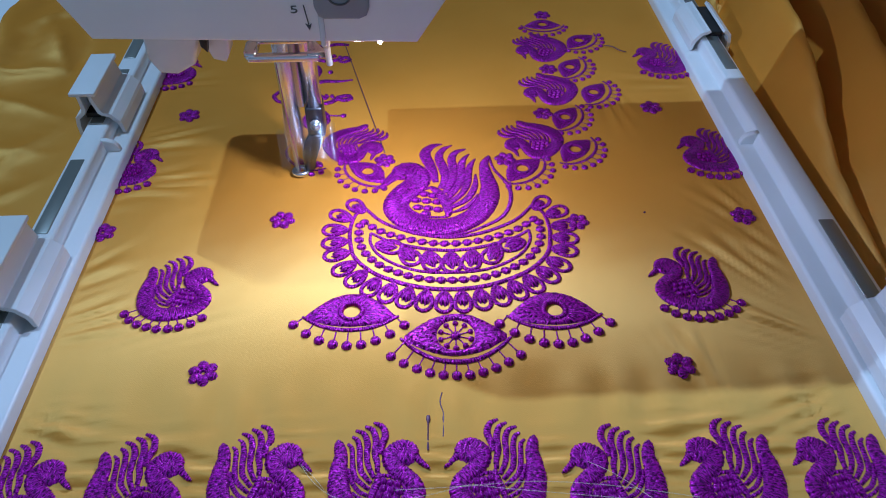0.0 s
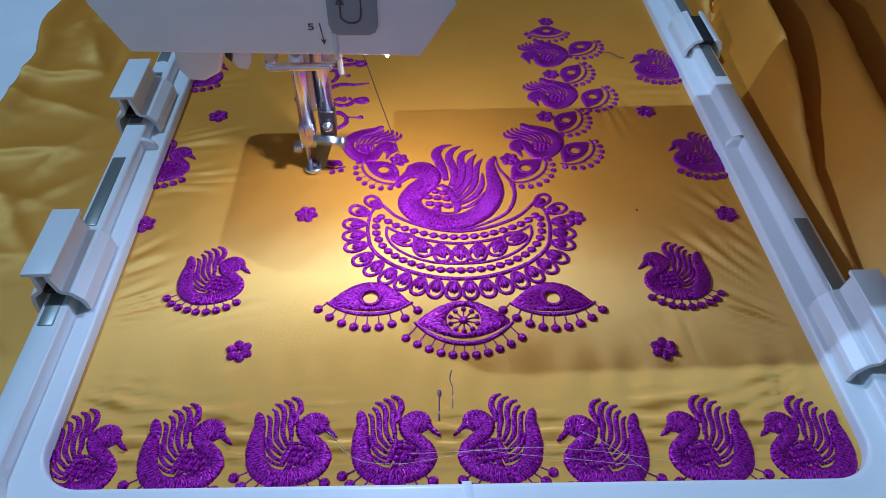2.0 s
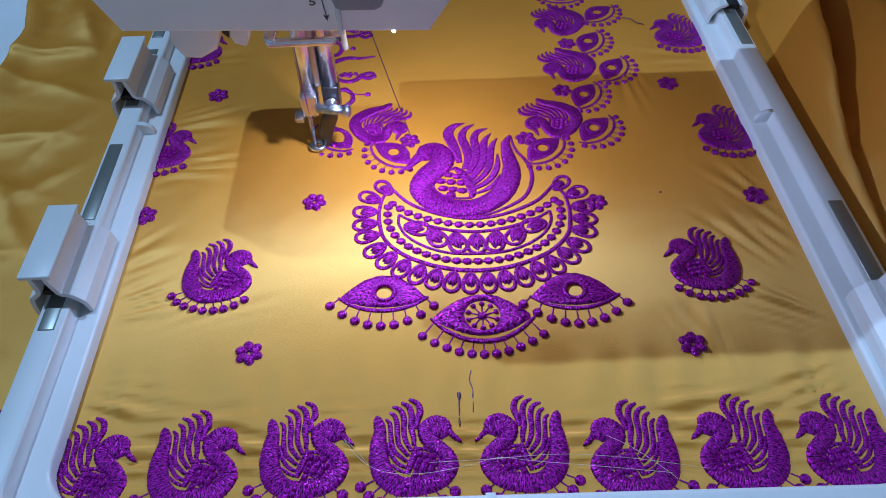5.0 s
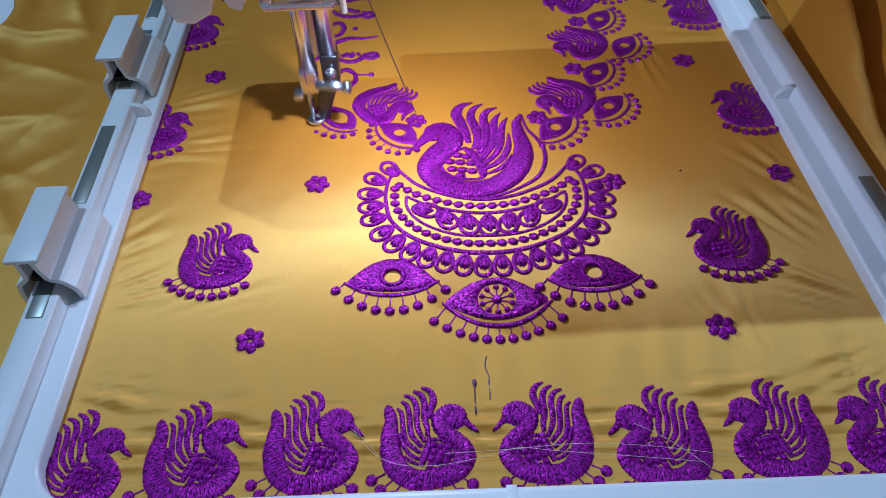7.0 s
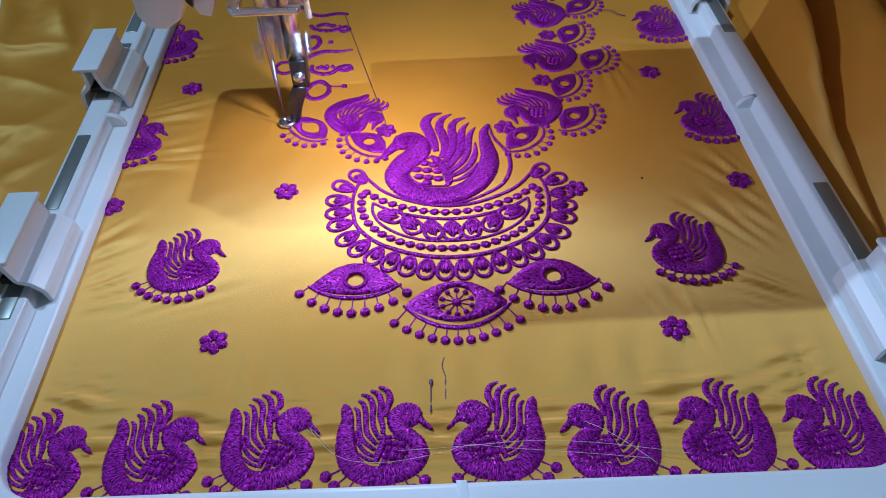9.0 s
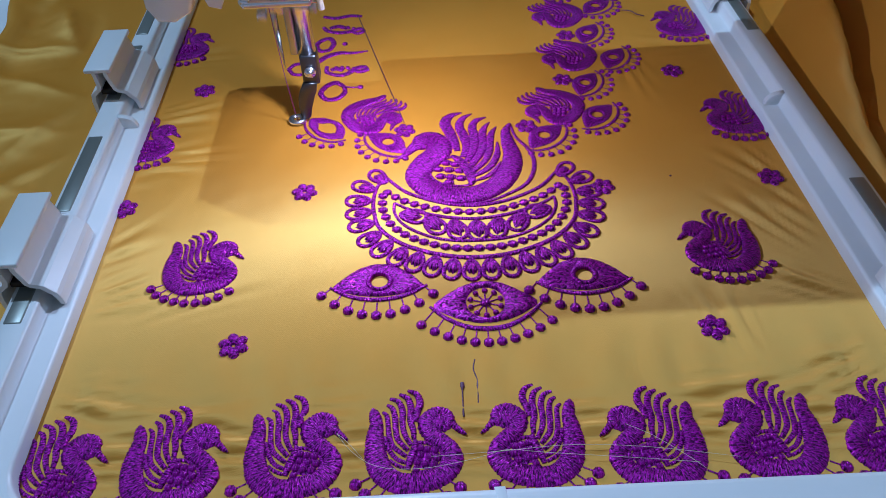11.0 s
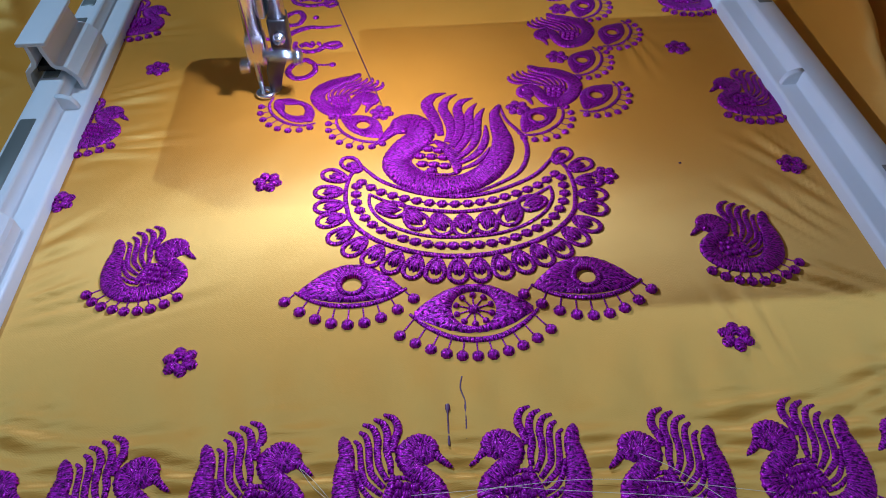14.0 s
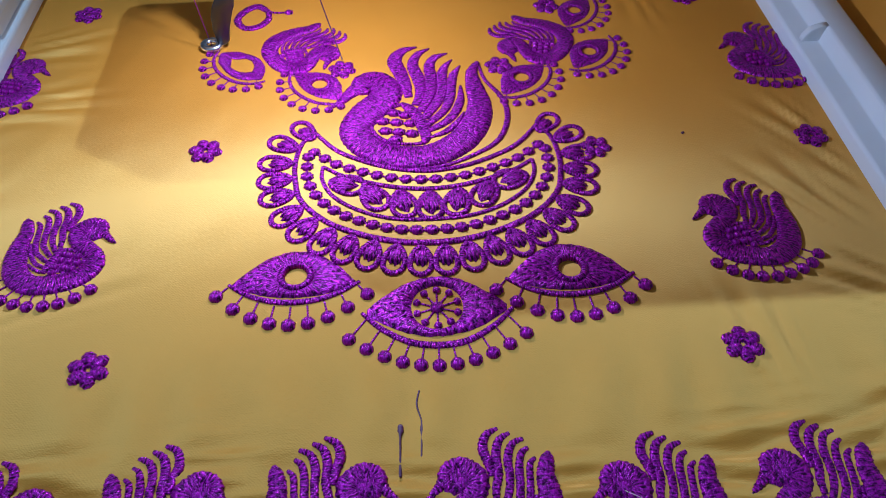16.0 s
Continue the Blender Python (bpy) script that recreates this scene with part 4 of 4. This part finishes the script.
# rows of short stitches that already fill two of the outlines
for x, y in ((-35.4, 131.2), (-37.6, 132.2), (-39.8, 132.6), (-42.0, 132.4), (-36.2, 161.6), (-38.6, 162.8), (-41.0, 163.2)):
    stitched("tuft", unit("tuft", lambda bm: pad(bm, 0, 0, 0.9, 1.3, 20, 0.7, seg=10, ragged=0.1)), fabric, pose(mm(x + 1.2), mm(y + 0.4), mm(0.02)))

# basting marks and loose threads
bm = bmesh.new()
ribbon(bm, [(-3.6, -12.2, 0.8), (-3.6, -13.4, 1.1), (-3.7, -14.4, 0.35), (-3.8, -18.0, 0.35), (-3.9, -21.0, 0.5), (-3.9, -21.8, 0.4)], 0.4)
part("basting_stitch", bm, BROWN, fabric, "dark basting stitch", pose(0, 0, mm(0.05)))
bm = bmesh.new()
ribbon(bm, [(0.1, -5.6, 0.22), (-0.5, -8.4, 0.25), (0.2, -11.6, 0.3), (0.2, -13.2, 0.7), (0.1, -15.0, 0.35), (-0.3, -20.6, 0.35)], 0.35)
ribbon(bm, [(0.3, -13.6, 0.15), (1.4, -17.0, 0.15), (2.6, -20.0, 0.12)], 0.2)
part("basting_stitch", bm, BROWN, fabric, "dark basting stitch with a loose end", pose(0, 0, mm(0.05)))
bm = bmesh.new()
tube(bm, [(-33.6, 171.8, 1.2), (-24.8, 133.4, 1.6), (-15.6, 95.0, 0.6)], 0.16, 6, 4)
part("jump_thread", bm, BROWN, fabric, "taut dark jump thread")
bm = bmesh.new()
tube(bm, [(76.0, 165.6, 0.6), (79.2, 164.1, 0.9), (81.2, 160.9, 1.0), (84.2, 160.1, 0.5)], 0.2, 6, 1)
part("jump_thread", bm, BROWN, fabric, "loose purple jump thread")
bm = bmesh.new()
pad(bm, 67.8, 60.2, 0.5, 0.35, 30, 0.25, seg=8)
part("speck", bm, BROWN, fabric, "dark speck", pose(0, 0, mm(0.05)))
for pts in ([(-33.5, -25.0, 1.6), (-30.0, -30.0, 1.9), (-24.0, -34.2, 1.9), (-14.0, -35.4, 2.1), (-2.0, -33.6, 1.8), (5.0, -32.2, 2.2), (14.0, -33.4, 2.0), (34.0, -36.2, 2.2), (47.0, -38.2, 2.4)],
            [(-12.0, -32.4, 1.6), (3.0, -32.6, 2.4), (20.0, -32.0, 2.2), (37.0, -33.8, 2.3), (56.0, -37.6, 2.6)],
            [(33.0, -27.4, 1.8), (38.0, -30.6, 2.2), (44.6, -36.4, 2.4), (47.6, -40.0, 3.0)],
            [(-33.0, -25.4, 1.5), (-30.6, -28.0, 1.9), (-27.6, -31.6, 1.4)]):
    bm = bmesh.new()
    tube(bm, pts, 0.05, 5, 2)
    CARRIED.append(part("loose_thread", bm, LOOSE))
    tagged(CARRIED[-1], "fine pale loose thread lying on the stitches", "thread", "loose threads")

# pearls that the machine stitches while the clip runs
GROWING = []
for i, (t0, (px, py, me)) in enumerate(zip((-9, -9, 2.6, 5.2, 7.2, 9.0, 11.4, 13.4, 15.2), CHAIN_PEARLS[::-1])):
    GROWING.append((stitched("pearl", me, new_eye, pose(mm(px), mm(py), 0)), px, py, t0))

for t0, rows in ((2.2, [(11.2, 0.4, 0.9), (7.8, 2.2, 4.4), (5.0, 4.8, 3.6), (1.0, 6.2, 2.8), (-2.8, 5.6, 2.4)]), (4.6, [(-2.4, 5.6, 2.4), (-6.4, 3.2, 4.4), (-10.8, 0.4, 1.0)]), (5.4, [(-3.2, -3.4, 2.6), (-6.8, -1.4, 4.6), (-10.8, 0.2, 1.0)])):
    GROWING.append((stitched("arc", unit("arc", eye_arc, rows), new_eye), 0, 0, t0))

# ---------------------------------------------------------------- what moves
# the machine stands; the hoop, with all that it holds, is shifted under the needle
HOOP = [(0, -3.5, 2.8), (0.5, -4.3, 0.7), (1, -1.9, 2.5), (1.5, -1.6, -0.4), (2, -0.2, 2.1), (2.5, -2.5, 0.2), (3, 1.0, 1.0), (3.5, 0.7, -0.8), (6, 1.0, -1.2),
        (6.5, 3.8, -4.2), (7, 2.3, -5.2), (7.5, 4.3, -8.4), (8, 3.0, -5.8), (8.5, 2.7, -5.4), (9, 3.1, -9.0), (9.5, 3.9, -9.4), (12, 5.6, -12.2), (12.5, 3.8, -11.5),
        (13, 3.4, -15.6), (13.5, 3.6, -14.4), (14, 4.2, -15.2), (14.5, 5.3, -15.5), (15, 6.0, -19.2), (15.5, 6.8, -17.8), (16, 3.8, -15.2)]
# turns of the main shaft, counted at half seconds; whole numbers have the needle lowest
TURNS = [(0, 0.0), (0.5, 5.5), (1, 11.06), (1.5, 16.45), (2, 22.0), (2.5, 27.5), (3, 33.0), (3.5, 38.45), (6, 66.22), (6.5, 71.57), (7, 77.05), (7.5, 82.35), (8, 87.33), (8.5, 92.29), (9, 97.29),
         (9.5, 102.32), (12, 129.35), (12.5, 134.35), (13, 139.33), (13.5, 144.35), (14, 150.0), (14.5, 155.35), (15, 160.5), (15.5, 166.0), (16, 171.4)]


def motions():
    for ob in CARRIED:
        rest = ob.matrix_basis.copy()
        walk(ob, [(t, pose(mm(x), mm(y), 0) @ rest) for t, x, y in HOOP])
    tt, turns = zip(*TURNS)
    rows = []
    for k in range(16 * FPS + 1):
        t = k / FPS
        rows.append((t, pose(0, 0, mm(16.0 * (1 - math.cos(2 * math.pi * float(np.interp(t, tt, turns))))))))
    walk(needle_bar, rows)
    for ob, px, py, t0 in GROWING:
        if t0 > 0:
            low, high = pose(mm(px), mm(py), mm(-2.2)), pose(mm(px), mm(py), 0)
            walk(ob, [(0, low), (t0 - 0.5, low), (t0, high), (16, high)])


motions()
